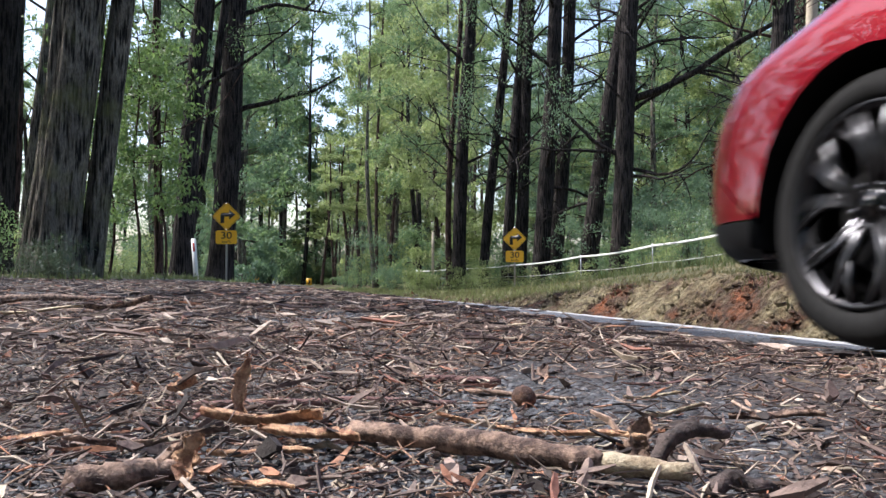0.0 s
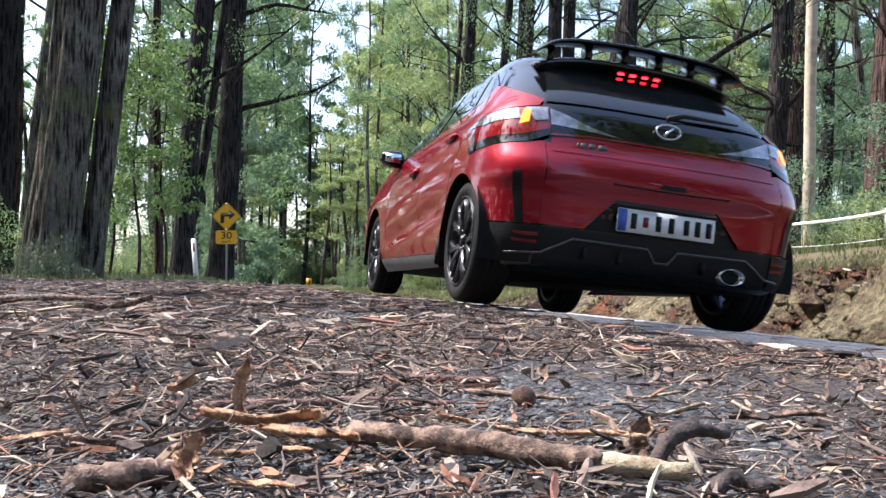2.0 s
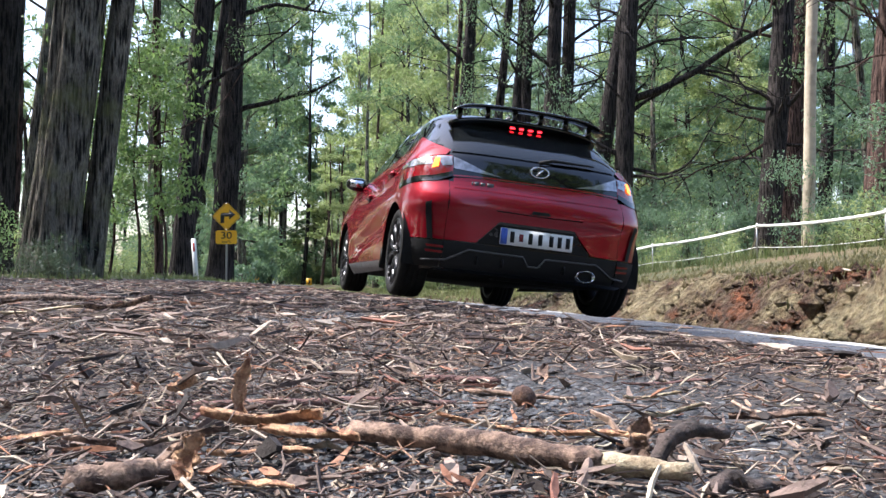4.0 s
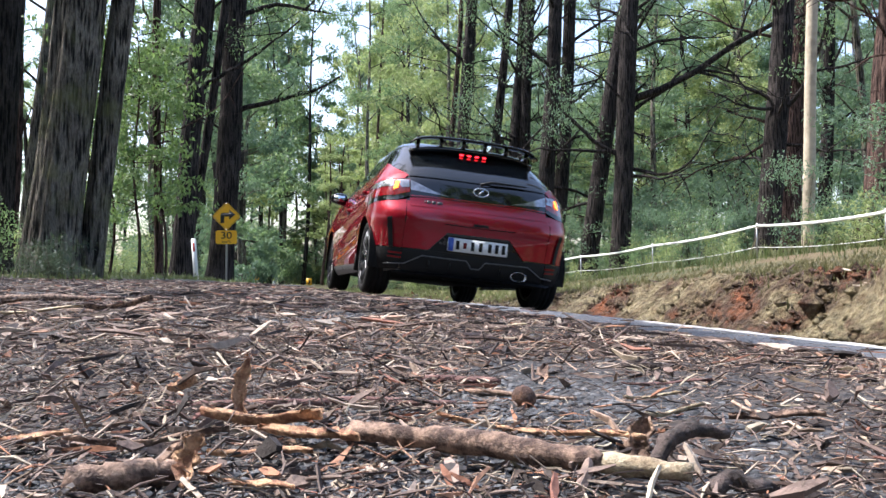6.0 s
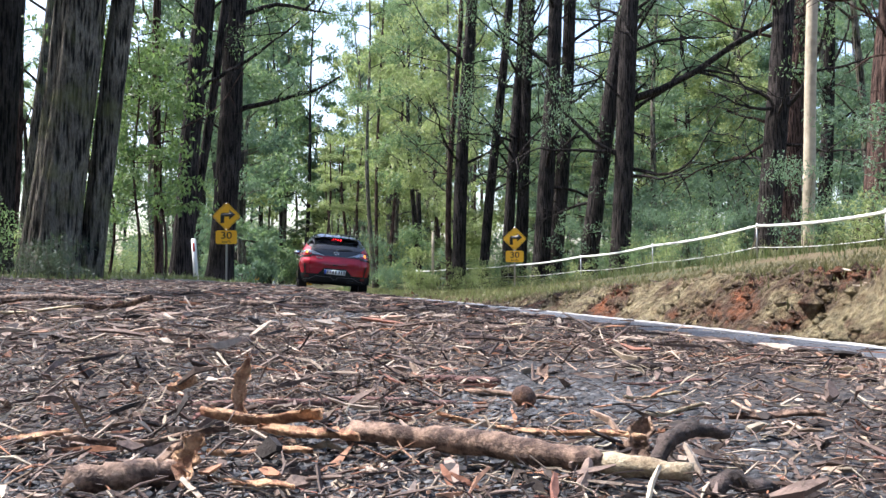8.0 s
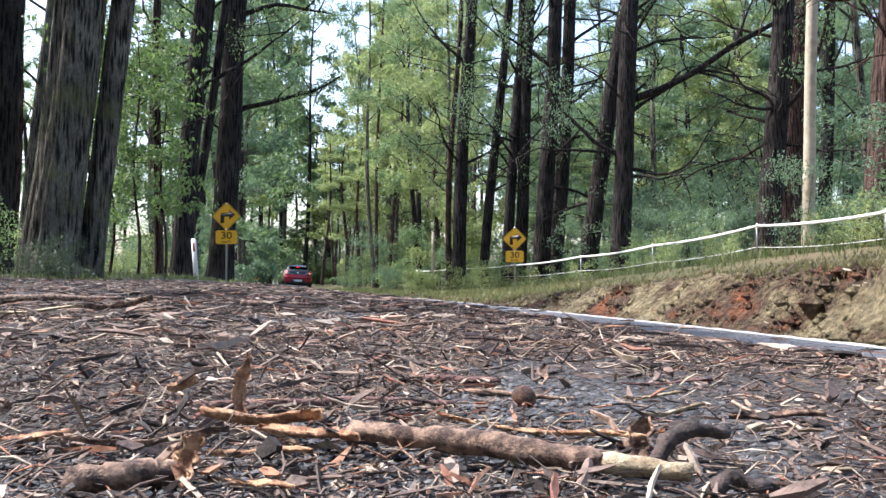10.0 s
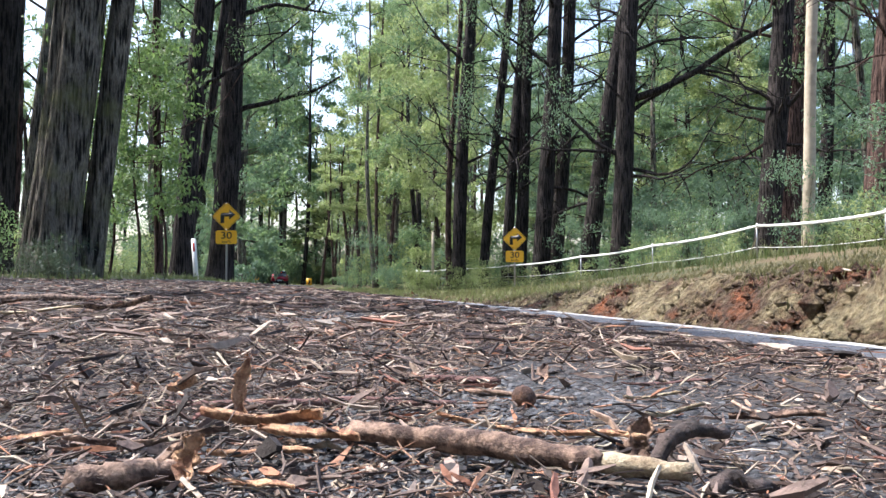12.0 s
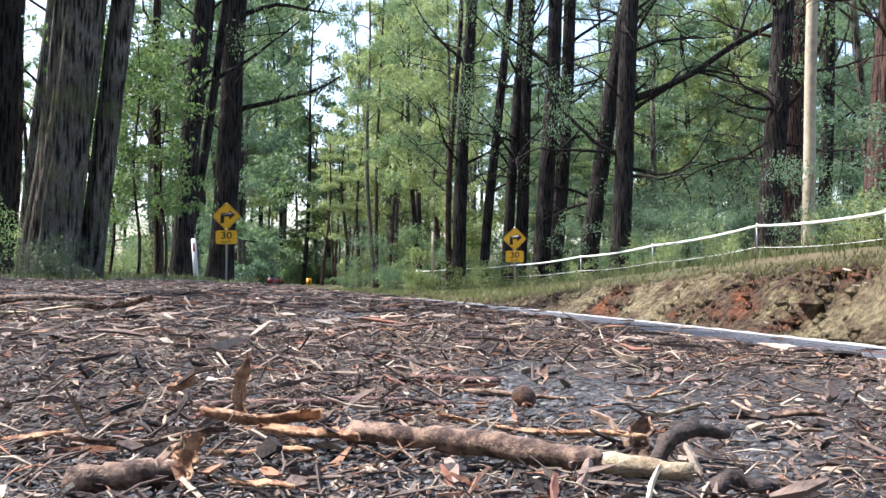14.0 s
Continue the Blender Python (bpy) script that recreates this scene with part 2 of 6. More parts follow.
def ground_z(x, y):
    u = x - lane_x(y) - EDGE
    yy = max(y, -6)
    flat = 0.0 - 0.002 * max(y, 0) + 0.03 * max(0.0, min(-x - 3.5, 20))
    z = smooth_min(lane_z(min(x, lane_x(y) + EDGE + 0.4), y), flat, 0.06)
    gap = lane_x(y) - 0.52 - x
    if gap > 0 and y < 14:
        s = min(1.0, gap / 0.2)
        z -= 0.020 * s * s * (3 - 2 * s) * max(0.0, min(1.0, (14 - y) / 8)) * (1 - min(1.0, max(0.0, (gap - 0.5) / 0.9)))
    if u > 0.3:
        cut = 0.56 / (1 + math.exp((yy - 10.5) / 2.5))
        s = max(0.0, min(1.0, (u - 0.3) / (0.50 + 0.10 * max(0.0, yy - 11.5))))
        z += cut * s * s * (3 - 2 * s)
        s = max(0.0, min(1.0, (u - 1.2) / 6.5))
        z += (0.62 / (1 + math.exp((yy - 26) / 4)) - cut) * s * s * (3 - 2 * s)
        z += 0.070 * math.exp(-(((yy - 8) / 20) ** 2)) * max(0, min(u - 0.9, 30)) + 0.015 * max(0, u - 6)
    return z


def build_ground():
    ys = [-60, -30, -15, -8, -4, -2, -1, -0.4]
    while ys[-1] < 600:
        ys.append(ys[-1] + (0.05 if 3.4 < ys[-1] < 14 else max(0.10, min(0.022 * ys[-1], 30))))
    us = [-500, -300, -180, -110, -70, -45, -30, -20, -14, -10, -8] + [-7 + 0.2 * k for k in range(36)] + [0.2] + [0.3 + 0.028 * k for k in range(30)] + [1.25, 1.4, 1.6, 1.8, 2.3, 3, 4, 5, 6.5, 8, 10, 13, 17, 22, 30, 45, 70, 110, 180, 300, 500]
    verts, faces = [], []
    for y in ys:
        base = lane_x(min(max(y, -6), 300)) + EDGE
        for u in us:
            x = base + u
            rough = 0.006 * noise.noise((x * 1.3, y * 1.3, 0))
            if 0.28 < u < 1.5:
                ease = min(1.0, (u - 0.28) / 0.12)
                rough += ease * (0.050 * noise.noise((x * 2.2, y * 2.2, 3)) + 0.036 * noise.noise((x * 5, y * 5, 5)) + 0.024 * noise.noise((x * 13, y * 13, 9)) + 0.016 * noise.noise((x * 30, y * 30, 2)))
                x += 0.10 * noise.noise((x * 1.7, y * 1.7, 7)) + 0.04 * noise.noise((x * 7, y * 7, 8))
            elif u >= 1.5:
                rough += 0.03 * noise.noise((x * 0.9, y * 0.9, 4))
            verts.append((x, y, ground_z(base + u, min(y, 300)) + rough))
    w = len(us)
    for j in range(len(ys) - 1):
        for i in range(w - 1):
            a = j * w + i
            faces.append((a, a + 1, a + w + 1, a + w))
    ob = data_mesh("ground", verts, faces, M_GROUND, smooth=True)
    ob.data.materials.append(M_ASPHALT)
    ob.data.materials.append(M_BANK)
    ob.data.materials.append(M_LITTERED)
    kinds = []
    for j in range(len(ys) - 1):
        for i in range(w - 1):
            u, y = (us[i] + us[i + 1]) / 2, (ys[j] + ys[j + 1]) / 2
            kinds.append(3 if -7.0 < u < -2.1 and -4 < y < 16 else 1 if -7.0 < u < 0.3 else 2 if 0.3 < u < 0.86 and y < 16 else 0)
    ob.data.polygons.foreach_set("material_index", kinds)
    tagged(ob, "asphalt road with clay bank and grassy verges", "ground", kind="structure")


build_ground()


def build_edge_line():
    """A thick, lumpy painted line along the edge of the seal."""
    verts, faces = [], []
    y = -6.0
    while y < 75:
        x = lane_x(y) + EDGE + 0.06
        lump = 0.55 + 0.45 * abs(math.sin(y * 9 + 2 * noise.noise((y * 2, 0, 0))))
        for u, h in ((-0.07, -0.012), (-0.045, 0.011 * lump + 0.001), (0.0, 0.015 * lump), (0.045, 0.010), (0.08, -0.012)):
            verts.append((x + u, y, lane_z(x + u, y) + h))
        y += max(0.04, 0.008 * y)
    n = len(verts) // 5
    faces = [(5 * k + j, 5 * k + j + 1, 5 * k + j + 6, 5 * k + j + 5) for k in range(n - 1) for j in range(4)]
    tagged(data_mesh("edge_line", verts, faces, M_LINE, smooth=True), "worn white painted edge line on the asphalt", "road marking", kind="structure")


build_edge_line()

# ---- the car ----
# the body's plan outline at each height: half width, rear, front, where the rear and the front rounding begin
BODY = [(0.17, 0.800, -0.42, 3.25, 0.05, 2.70), (0.22, 0.845, -0.52, 3.38, 0.05, 2.70), (0.30, 0.868, -0.568, 3.44, 0.05, 2.70), (0.45, 0.882, -0.585, 3.46, 0.05, 2.70),
        (0.58, 0.888, -0.605, 3.44, 0.05, 2.70), (0.645, 0.889, -0.640, 3.40, 0.05, 2.68), (0.70, 0.886, -0.628, 3.36, 0.05, 2.65), (0.80, 0.874, -0.565, 3.10, 0.05, 2.45), (0.90, 0.860, -0.530, 2.72, 0.07, 2.20),
        (0.97, 0.842, -0.505, 2.35, 0.10, 1.95), (1.03, 0.812, -0.462, 2.12, 0.15, 1.72), (1.10, 0.774, -0.390, 1.93, 0.22, 1.55), (1.20, 0.722, -0.262, 1.66, 0.36, 1.34),
        (1.30, 0.668, -0.112, 1.37, 0.48, 1.10), (1.37, 0.622, -0.005, 1.12, 0.52, 0.92), (1.41, 0.570, 0.120, 0.95, 0.55, 0.80), (1.44, 0.470, 0.270, 0.78, 0.56, 0.70)]
ROUND = 3.8


def hull(z):
    return curve_at(BODY, max(0.17, min(1.44, z)))


DIAGONAL = 0.5 ** (1 / ROUND)


def round_off(v):
    """The other coordinate of a unit rounded corner."""
    return max(0.0, 1 - min(1.0, v) ** ROUND) ** (1 / ROUND)


def along(y, z):
    """The way along the outline of a point at y on the side."""
    w, r, f, y0, y1 = hull(z)
    for start, end, sign in ((y0, r, -1), (y1, f, 1)):
        v = (y - start) / (end - start)
        if v > DIAGONAL:
            return start + (end - start) * DIAGONAL + sign * w * (DIAGONAL - round_off(v))
    return y


def across(x, z, front=False):
    w, r, f, y0, y1 = hull(z)
    start, end, sign = (y1, f, 1) if front else (y0, r, -1)
    return start + (end - start) * DIAGONAL + sign * (w * DIAGONAL - abs(x))


def skin(p, z, inset=0.0):
    """The place on the left half of the body at p along the outline and z up."""
    w, r, f, y0, y1 = hull(z)
    if 0.2 < p < 2.2 and z < 0.95:
        fade = min(1.0, (p - 0.2) / 0.35, (2.2 - p) / 0.25)
        w += fade * (0.010 * math.exp(-(((z - 0.86 + 0.035 * (p - 0.3)) / 0.030) ** 2)) - 0.020 * math.exp(-(((z - 0.40 - 0.09 * (1.9 - p)) / 0.060) ** 2)))
    for start, end, sign in ((y0, r, -1), (y1, f, 1)):
        v = (p - start) / (end - start)
        if v > DIAGONAL:
            x = max(0.0, w * DIAGONAL - sign * (p - start - (end - start) * DIAGONAL))
            return Vector((-x * (w - inset) / w, start + (end - start - sign * inset) * round_off(x / w), z))
        if v > 0:
            return Vector((-(w - inset) * round_off(v), p - sign * inset * v, z))
    return Vector((-(w - inset), p, z))


def rear_skin(x, z, inset=0.0):
    w, r, f, y0, y1 = hull(z)
    return Vector((x, y0 - (y0 - r - inset) * round_off(abs(x) / w), z))


def body_panel(name, outline, material, parent, where="side", inset=0.0, mirror=False, label="", grid=0.05):
    """A curved panel of the body inside an outline: (y, z) on the side, ("x", x, z) where it wraps round the tail, (x, z) at the rear."""
    pts = []
    n = len(outline)
    for i in range(n):
        a, b = outline[i], outline[(i + 1) % n]
        flat_a, flat_b = [], []
        for q, dest in ((a, flat_a), (b, flat_b)):
            if q[0] == "x":
                dest += [across(q[1], q[2]), q[2]]
            elif q[0] == "f":
                dest += [across(q[1], q[2], True), q[2]]
            elif where == "side":
                dest += [along(q[0], q[1]), q[1]]
            else:
                dest += list(q)
        m = max(1, int(math.hypot(flat_b[0] - flat_a[0], flat_b[1] - flat_a[1]) / 0.06))
        both_side = where == "side" and a[0] not in ("x", "f") and b[0] not in ("x", "f")
        for k in range(m):
            s = k / m
            if a[0] == "x" and b[0] == "x":
                z = a[2] + (b[2] - a[2]) * s
                pts.append((across(a[1] + (b[1] - a[1]) * s, z), z))
            elif both_side:
                y, z = a[0] + (b[0] - a[0]) * s, a[1] + (b[1] - a[1]) * s
                pts.append((along(y, z), z))
            else:
                pts.append((flat_a[0] + (flat_b[0] - flat_a[0]) * s, flat_a[1] + (flat_b[1] - flat_a[1]) * s))
    bm = bmesh.new()
    bm.faces.new([bm.verts.new((p, z, 0)) for p, z in pts])
    bmesh.ops.triangulate(bm, faces=list(bm.faces))
    lo = [min(p[k] for p in pts) for k in (0, 1)]
    hi = [max(p[k] for p in pts) for k in (0, 1)]
    for k in (0, 1):
        normal = (1, 0, 0) if k == 0 else (0, 1, 0)
        c = (math.floor(lo[k] / grid) + 1) * grid
        while c < hi[k]:
            bmesh.ops.bisect_plane(bm, geom=list(bm.verts) + list(bm.edges) + list(bm.faces), plane_co=(c, c, 0), plane_no=normal, dist=1e-5)
            c += grid
    bmesh.ops.remove_doubles(bm, verts=list(bm.verts), dist=2e-4)
    to = skin if where == "side" else rear_skin
    normals = []
    for v in bm.verts:
        p, z = v.co.x, v.co.y
        e = 0.01
        du, dv = to(p + e, z, inset) - to(p - e, z, inset), to(p, min(1.435, z + e), inset) - to(p, min(z - e, 1.42), inset)
        nrm = du.cross(dv)
        place = to(p, z, inset)
        mid = Vector((0, 1.2 if where == "side" else 3.0, 0.4))
        if nrm.dot(place - mid) < 0:
            nrm = -nrm
        if mirror:
            place.x, nrm.x = -place.x, -nrm.x
        v.co = place
        normals.append(nrm.normalized())
    bm.normal_update()
    flip = [f for f in bm.faces if f.normal.dot(normals[f.verts[0].index]) < 0]
    bmesh.ops.reverse_faces(bm, faces=flip)
    ob = part(name, bm, material, parent, label)
    ob.data.normals_split_custom_set_from_vertices([tuple(q) for q in normals])
    return ob


def arc(cy, cz, r, a0, a1, n=14):
    return [(cy + r * math.cos(radians(a0 + (a1 - a0) * k / n)), cz + r * math.sin(radians(a0 + (a1 - a0) * k / n))) for k in range(n + 1)]


def car_materials():
    n = Nodes("red_metallic_car_paint")
    flake = n.voronoi(900, out="Color")
    col = n.mix(0.12, (0.27, 0.002, 0.013), flake, "MULTIPLY")
    col = n.mix(n.ramp(n.noise(3, 4), [(0.4, 0.0), (0.8, 0.12)]), col, (0.20, 0.004, 0.014))
    paint = n.done(col, 0.40, 0.55, specular_ior_level=0.1, coat_weight=1.0, coat_roughness=0.0)
    gloss = plain("gloss_black_trim", (0.004, 0.004, 0.0045), 0.06, coat_weight=0.5, coat_roughness=0.02)
    matt = plain("satin_black_plastic", (0.006, 0.006, 0.0065), 0.62, scale=60, specular_ior_level=0.25)
    n = Nodes("tinted_car_glass")
    glass = n.done((0.015, 0.018, 0.02), 0.0, transmission_weight=0.35, ior=1.55)
    rubber = plain("tyre_rubber", (0.009, 0.009, 0.009), 0.8, vary=0.3, scale=40, specular_ior_level=0.2)
    alloy = plain("dark_grey_alloy", (0.065, 0.065, 0.07), 0.30, 0.85, vary=0.1)
    bright = plain("brushed_chrome", (0.62, 0.63, 0.65), 0.18, 1.0, vary=0.05)
    grey = plain("grey_skirt_trim", (0.11, 0.11, 0.113), 0.4, 0.3)
    under = plain("dirty_underbody", (0.012, 0.012, 0.012), 0.9, vary=0.4, scale=8, specular_ior_level=0.15)
    clear = plain("clear_lamp_lens", (0.30, 0.30, 0.32), 0.08, 0.6, vary=0.55, scale=22, coat_weight=1.0)
    lens = plain("red_lamp_lens", (0.20, 0.004, 0.008), 0.05, coat_weight=1.0)
    refl = plain("red_reflector_strip", (0.13, 0.008, 0.01), 0.25)
    plate = plain("white_plate_face", (0.72, 0.73, 0.74), 0.35, vary=0.03)
    blue = plain("blue_plate_band", (0.03, 0.09, 0.42), 0.35)
    cal = plain("red_brake_caliper", (0.45, 0.015, 0.02), 0.35)
    disc = plain("cast_brake_disc", (0.25, 0.25, 0.25), 0.35, 1.0)
    lamps = []
    for name, color, power in (("lit_brake_lamp", (1.0, 0.02, 0.03), 3.0), ("lit_amber_lamp", (1.0, 0.20, 0.015), 1.3)):
        n = Nodes(name)
        lamps.append(n.done(color, 0.3, emission_color=(*color, 1), emission_strength=power))
    return paint, gloss, matt, glass, rubber, alloy, bright, grey, under, clear, lens, refl, plate, blue, cal, disc, lamps[0], lamps[1]


(C_PAINT, C_GLOSS, C_MATT, C_GLASS, C_RUBBER, C_ALLOY, C_CHROME, C_GREY, C_UNDER, C_CLEAR, C_LENS, C_REFLECTOR, C_PLATE, C_BLUE, C_CALIPER, C_DISC, C_BRAKE, C_AMBER) = car_materials()
C_MIRROR = plain("silvered_mirror", (0.8, 0.82, 0.82), 0.02, 1.0, vary=0.02)
C_TRIM = plain("dark_grey_trim", (0.07, 0.07, 0.072), 0.35, 0.3)


def lathe_bm(profile, sides=56, bm=None):
    """Turn a closed profile of (x, radius) about the x axis."""
    bm = bm or bmesh.new()
    rings = []
    for k in range(sides):
        a = 2 * math.pi * k / sides
        rings.append([bm.verts.new((x, r * math.cos(a), r * math.sin(a))) for x, r in profile])
    m = len(profile)
    for k in range(sides):
        a, b = rings[k], rings[(k + 1) % sides]
        for j in range(m):
            bm.faces.new((a[j], a[(j + 1) % m], b[(j + 1) % m], b[j]))
    bmesh.ops.recalc_face_normals(bm, faces=bm.faces)
    return bm


def spoke_bm(a0, a1, r0, r1, x0, x1, w0, w1, depth=0.022):
    """A tapering bar from angle a0 at radius r0 to angle a1 at radius r1, outer faces at x0 and x1."""
    bm = bmesh.new()
    ends = []
    for a, r, x, w in ((a0, r0, x0, w0), ((a0 + a1) / 2, (r0 + r1) / 2, (x0 + x1) / 2 - 0.004, (w0 + w1) / 2), (a1, r1, x1, w1)):
        c, s = math.cos(radians(a)), math.sin(radians(a))
        ends.append([bm.verts.new((xx, r * c - t * s, r * s + t * c)) for xx, t in ((x, -w * 0.6), (x - 0.004, -w), (x + depth, -w), (x + depth, w), (x - 0.004, w), (x, w * 0.6))])
    for p, q in zip(ends, ends[1:]):
        for j in range(6):
            bm.faces.new((p[j], p[(j + 1) % 6], q[(j + 1) % 6], q[j]))
    bm.faces.new(ends[0])
    bm.faces.new(ends[-1][::-1])
    bmesh.ops.recalc_face_normals(bm, faces=bm.faces)
    return bm


def build_wheel(parent):
    """A wheel about the origin, its outer face towards -x."""
    hub = empty("wheel")
    hub.parent = parent
    tyre = [(-0.080, 0.232), (-0.100, 0.245), (-0.108, 0.268), (-0.104, 0.292), (-0.092, 0.308), (-0.075, 0.3145), (-0.045, 0.316), (-0.043, 0.309), (-0.037, 0.309), (-0.035, 0.3165), (-0.004, 0.317), (-0.002, 0.310), (0.004, 0.310),
            (0.006, 0.317), (0.036, 0.3165), (0.038, 0.309), (0.044, 0.309), (0.046, 0.316), (0.075, 0.3145), (0.092, 0.308), (0.104, 0.292), (0.108, 0.268), (0.100, 0.245), (0.080, 0.232)]
    part("tyre", lathe_bm(tyre), C_RUBBER, hub)
    rim = [(-0.094, 0.240), (-0.100, 0.234), (-0.096, 0.224), (-0.080, 0.218), (0.085, 0.205), (0.098, 0.236), (0.080, 0.238), (0.0, 0.226), (-0.070, 0.236)]
    part("rim", lathe_bm(rim), C_ALLOY, hub)
    lip = [(-0.102, 0.238), (-0.106, 0.232), (-0.102, 0.226), (-0.098, 0.232)]
    part("rim_lip", lathe_bm(lip), C_ALLOY, hub)
    for k in range(5):
        a = 90 + 72 * k
        for s in (-1, 1):
            part("spoke", spoke_bm(a + s * 7, a + s * 15, 0.045, 0.226, -0.084, -0.096, 0.012, 0.0115), C_ALLOY, hub)
            part("spoke", spoke_bm(a + s * 11, a + s * 30, 0.125, 0.224, -0.088, -0.094, 0.008, 0.007), C_ALLOY, hub)
    part("hub_cap", cyl_bm(0.034, 0.03, (-0.085, 0, 0), "x", 24, 0.006), C_GLOSS, hub)
    part("hub", cyl_bm(0.064, 0.05, (-0.055, 0, 0), "x", 30, 0.008), C_ALLOY, hub)
    for k in range(5):
        a = radians(54 + 72 * k)
        part("wheel_nut", cyl_bm(0.010, 0.02, (-0.083, 0.050 * math.cos(a), 0.050 * math.sin(a)), "x", 6), C_ALLOY, hub)
    part("brake_disc", cyl_bm(0.150, 0.024, (-0.018, 0, 0), "x", 40), C_DISC, hub)
    return hub


def build_car():
    car = empty("hatchback_car")
    tagged(car, "glossy red hatchback car with black roof spoiler and dark alloy wheels", "car")
    # inner shell: everything between the panels is black
    zs = [0.2 + 0.03 * k for k in range(41)] + [1.425, 1.44]
    cols = 130
    bm = bmesh.new()
    for sx in (1, -1):
        grid = []
        for z in zs:
            w, r, f, y0, y1 = hull(z)
            lo, hi = across(0, z), across(0, z, True)
            row = []
            for k in range(cols + 1):
                q = skin(lo + (hi - lo) * k / cols, z, 0.012)
                row.append(bm.verts.new((q.x * sx, q.y, q.z)))
            grid.append(row)
        for j in range(len(zs) - 1):
            for k in range(cols):
                vs = [grid[j][k], grid[j][k + 1], grid[j + 1][k + 1], grid[j + 1][k]]
                c = sum((v.co for v in vs), Vector()) / 4
                if abs(c.x) > 0.6 and (math.hypot(c.y, c.z - 0.315) < 0.385 or math.hypot(c.y - 2.58, c.z - 0.315) < 0.385):
                    continue
                bm.faces.new(vs if sx < 0 else vs[::-1])
        bm.faces.new(grid[-1] if sx < 0 else grid[-1][::-1])
    bmesh.ops.remove_doubles(bm, verts=list(bm.verts), dist=1e-4)
    part("roof_shell", bm, C_GLOSS, car, "gloss black roof and window pillars")
    floor_bm = box_bm((1.36, 3.55, 0.05), (0, 1.42, 0.215), 0.02)
    part("floor_pan", floor_bm, C_UNDER, car)
    part("rear_axle", box_bm((1.2, 0.12, 0.09), (0, 0.0, 0.24), 0.03), C_UNDER, car)
    part("silencer", box_bm((0.72, 0.26, 0.14), (0.12, -0.30, 0.25), 0.05), C_UNDER, car)
    arch_r = 0.352
    for sx, mirror in ((-1, False), (1, True)):
        for cy in (0.0, 2.58):
            liner = bmesh.new()
            ring = []
            for k in range(25):
                a = radians(-14 + 208 * k / 24)
                ring.append([liner.verts.new((sx * x, cy + 0.385 * math.cos(a), 0.315 + 0.385 * math.sin(a))) for x in (0.872, 0.55)])
            for p, q in zip(ring, ring[1:]):
                liner.faces.new((p[0], p[1], q[1], q[0]))
            liner.faces.new([p[1] for p in ring])
            part("wheel_arch_liner", liner, C_UNDER, car)
        def panel(name, outline, material, label="", **more):
            return body_panel(name, outline, material, car, "side", mirror=mirror, label=label, **more)
        panel("front_wing", [(2.10, 0.26)] + [(2.58 - 0.36, 0.26)] + arc(2.58, 0.315, 0.36, 180, 0)[1:-1] + [(2.95, 0.30), (3.15, 0.42), (3.05, 0.74), (2.55, 0.86), (2.02, 0.955), (2.04, 0.70)], C_PAINT)
        panel("front_bumper", [(2.962, 0.30), ("f", -0.02, 0.30), ("f", -0.02, 0.70), (3.06, 0.735), (3.158, 0.42)], C_PAINT)
        panel("front_lip", [(2.95, 0.20), ("f", -0.02, 0.20), ("f", -0.02, 0.294), (2.955, 0.294)], C_MATT, inset=-0.004)
        panel("bonnet", [(2.03, 0.962), (2.55, 0.868), (3.05, 0.748), ("f", -0.005, 0.76), ("f", -0.005, 0.985), (2.05, 0.985)], C_PAINT)
        panel("front_door", [(2.09, 0.262), (2.03, 0.70), (2.005, 0.945), (1.0, 1.005), (0.985, 0.62), (1.05, 0.262)], C_PAINT)
        panel("rear_door", [(1.042, 0.262), (0.978, 0.62), (0.992, 1.007), (0.10, 1.078), (0.16, 0.80), (0.285, 0.56), (0.36, 0.40), (0.42, 0.262)], C_PAINT)
        panel("rear_quarter", [(0.41, 0.262), (0.352, 0.40), (0.277, 0.56)] + arc(0, 0.315, arch_r, 48, 165) + [(-0.40, 0.405), ("x", -0.628, 0.405), ("x", -0.628, 0.805), ("x", -0.70, 0.795), (-0.10, 0.752), (0.08, 0.905), ("x", -0.640, 0.992),
               ("x", -0.61, 1.03), (-0.10, 1.135), (0.02, 1.165), (0.092, 1.084), (0.152, 0.80)], C_PAINT)
        panel("side_skirt", [(2.13, 0.165), (2.13, 0.254), (0.42, 0.254), (0.50, 0.185)], C_GREY, "satin grey side skirt", inset=-0.012)
        panel("rear_skirt", [(-0.34, 0.22), (-0.385, 0.397), ("x", -0.628, 0.397), ("x", -0.628, 0.22)], C_MATT, "black bumper corner", inset=-0.004)
        panel("bumper_vent", [("x", -0.725, 0.402), ("x", -0.760, 0.640), ("x", -0.728, 0.652), ("x", -0.690, 0.402)], C_MATT, "black bumper vent blade", inset=-0.010)
        for z in (0.315, 0.350):
            panel("reflector", [("x", -0.72, z), ("x", -0.62, z - 0.004), ("x", -0.62, z + 0.012), ("x", -0.73, z + 0.016)], C_REFLECTOR, "red bumper reflector", inset=-0.010)
        lamp = panel("tail_lamp", [("x", -0.60, 0.845), ("x", -0.70, 0.803), (-0.09, 0.760), (0.07, 0.905), ("x", -0.640, 0.985), ("x", -0.60, 0.985)], C_LENS, "red and clear tail lamp")

        def glaze(name, outline, material, label, inset=-0.004):
            return body_panel(name, outline, material, lamp, "side", inset=inset, mirror=mirror, label=label)
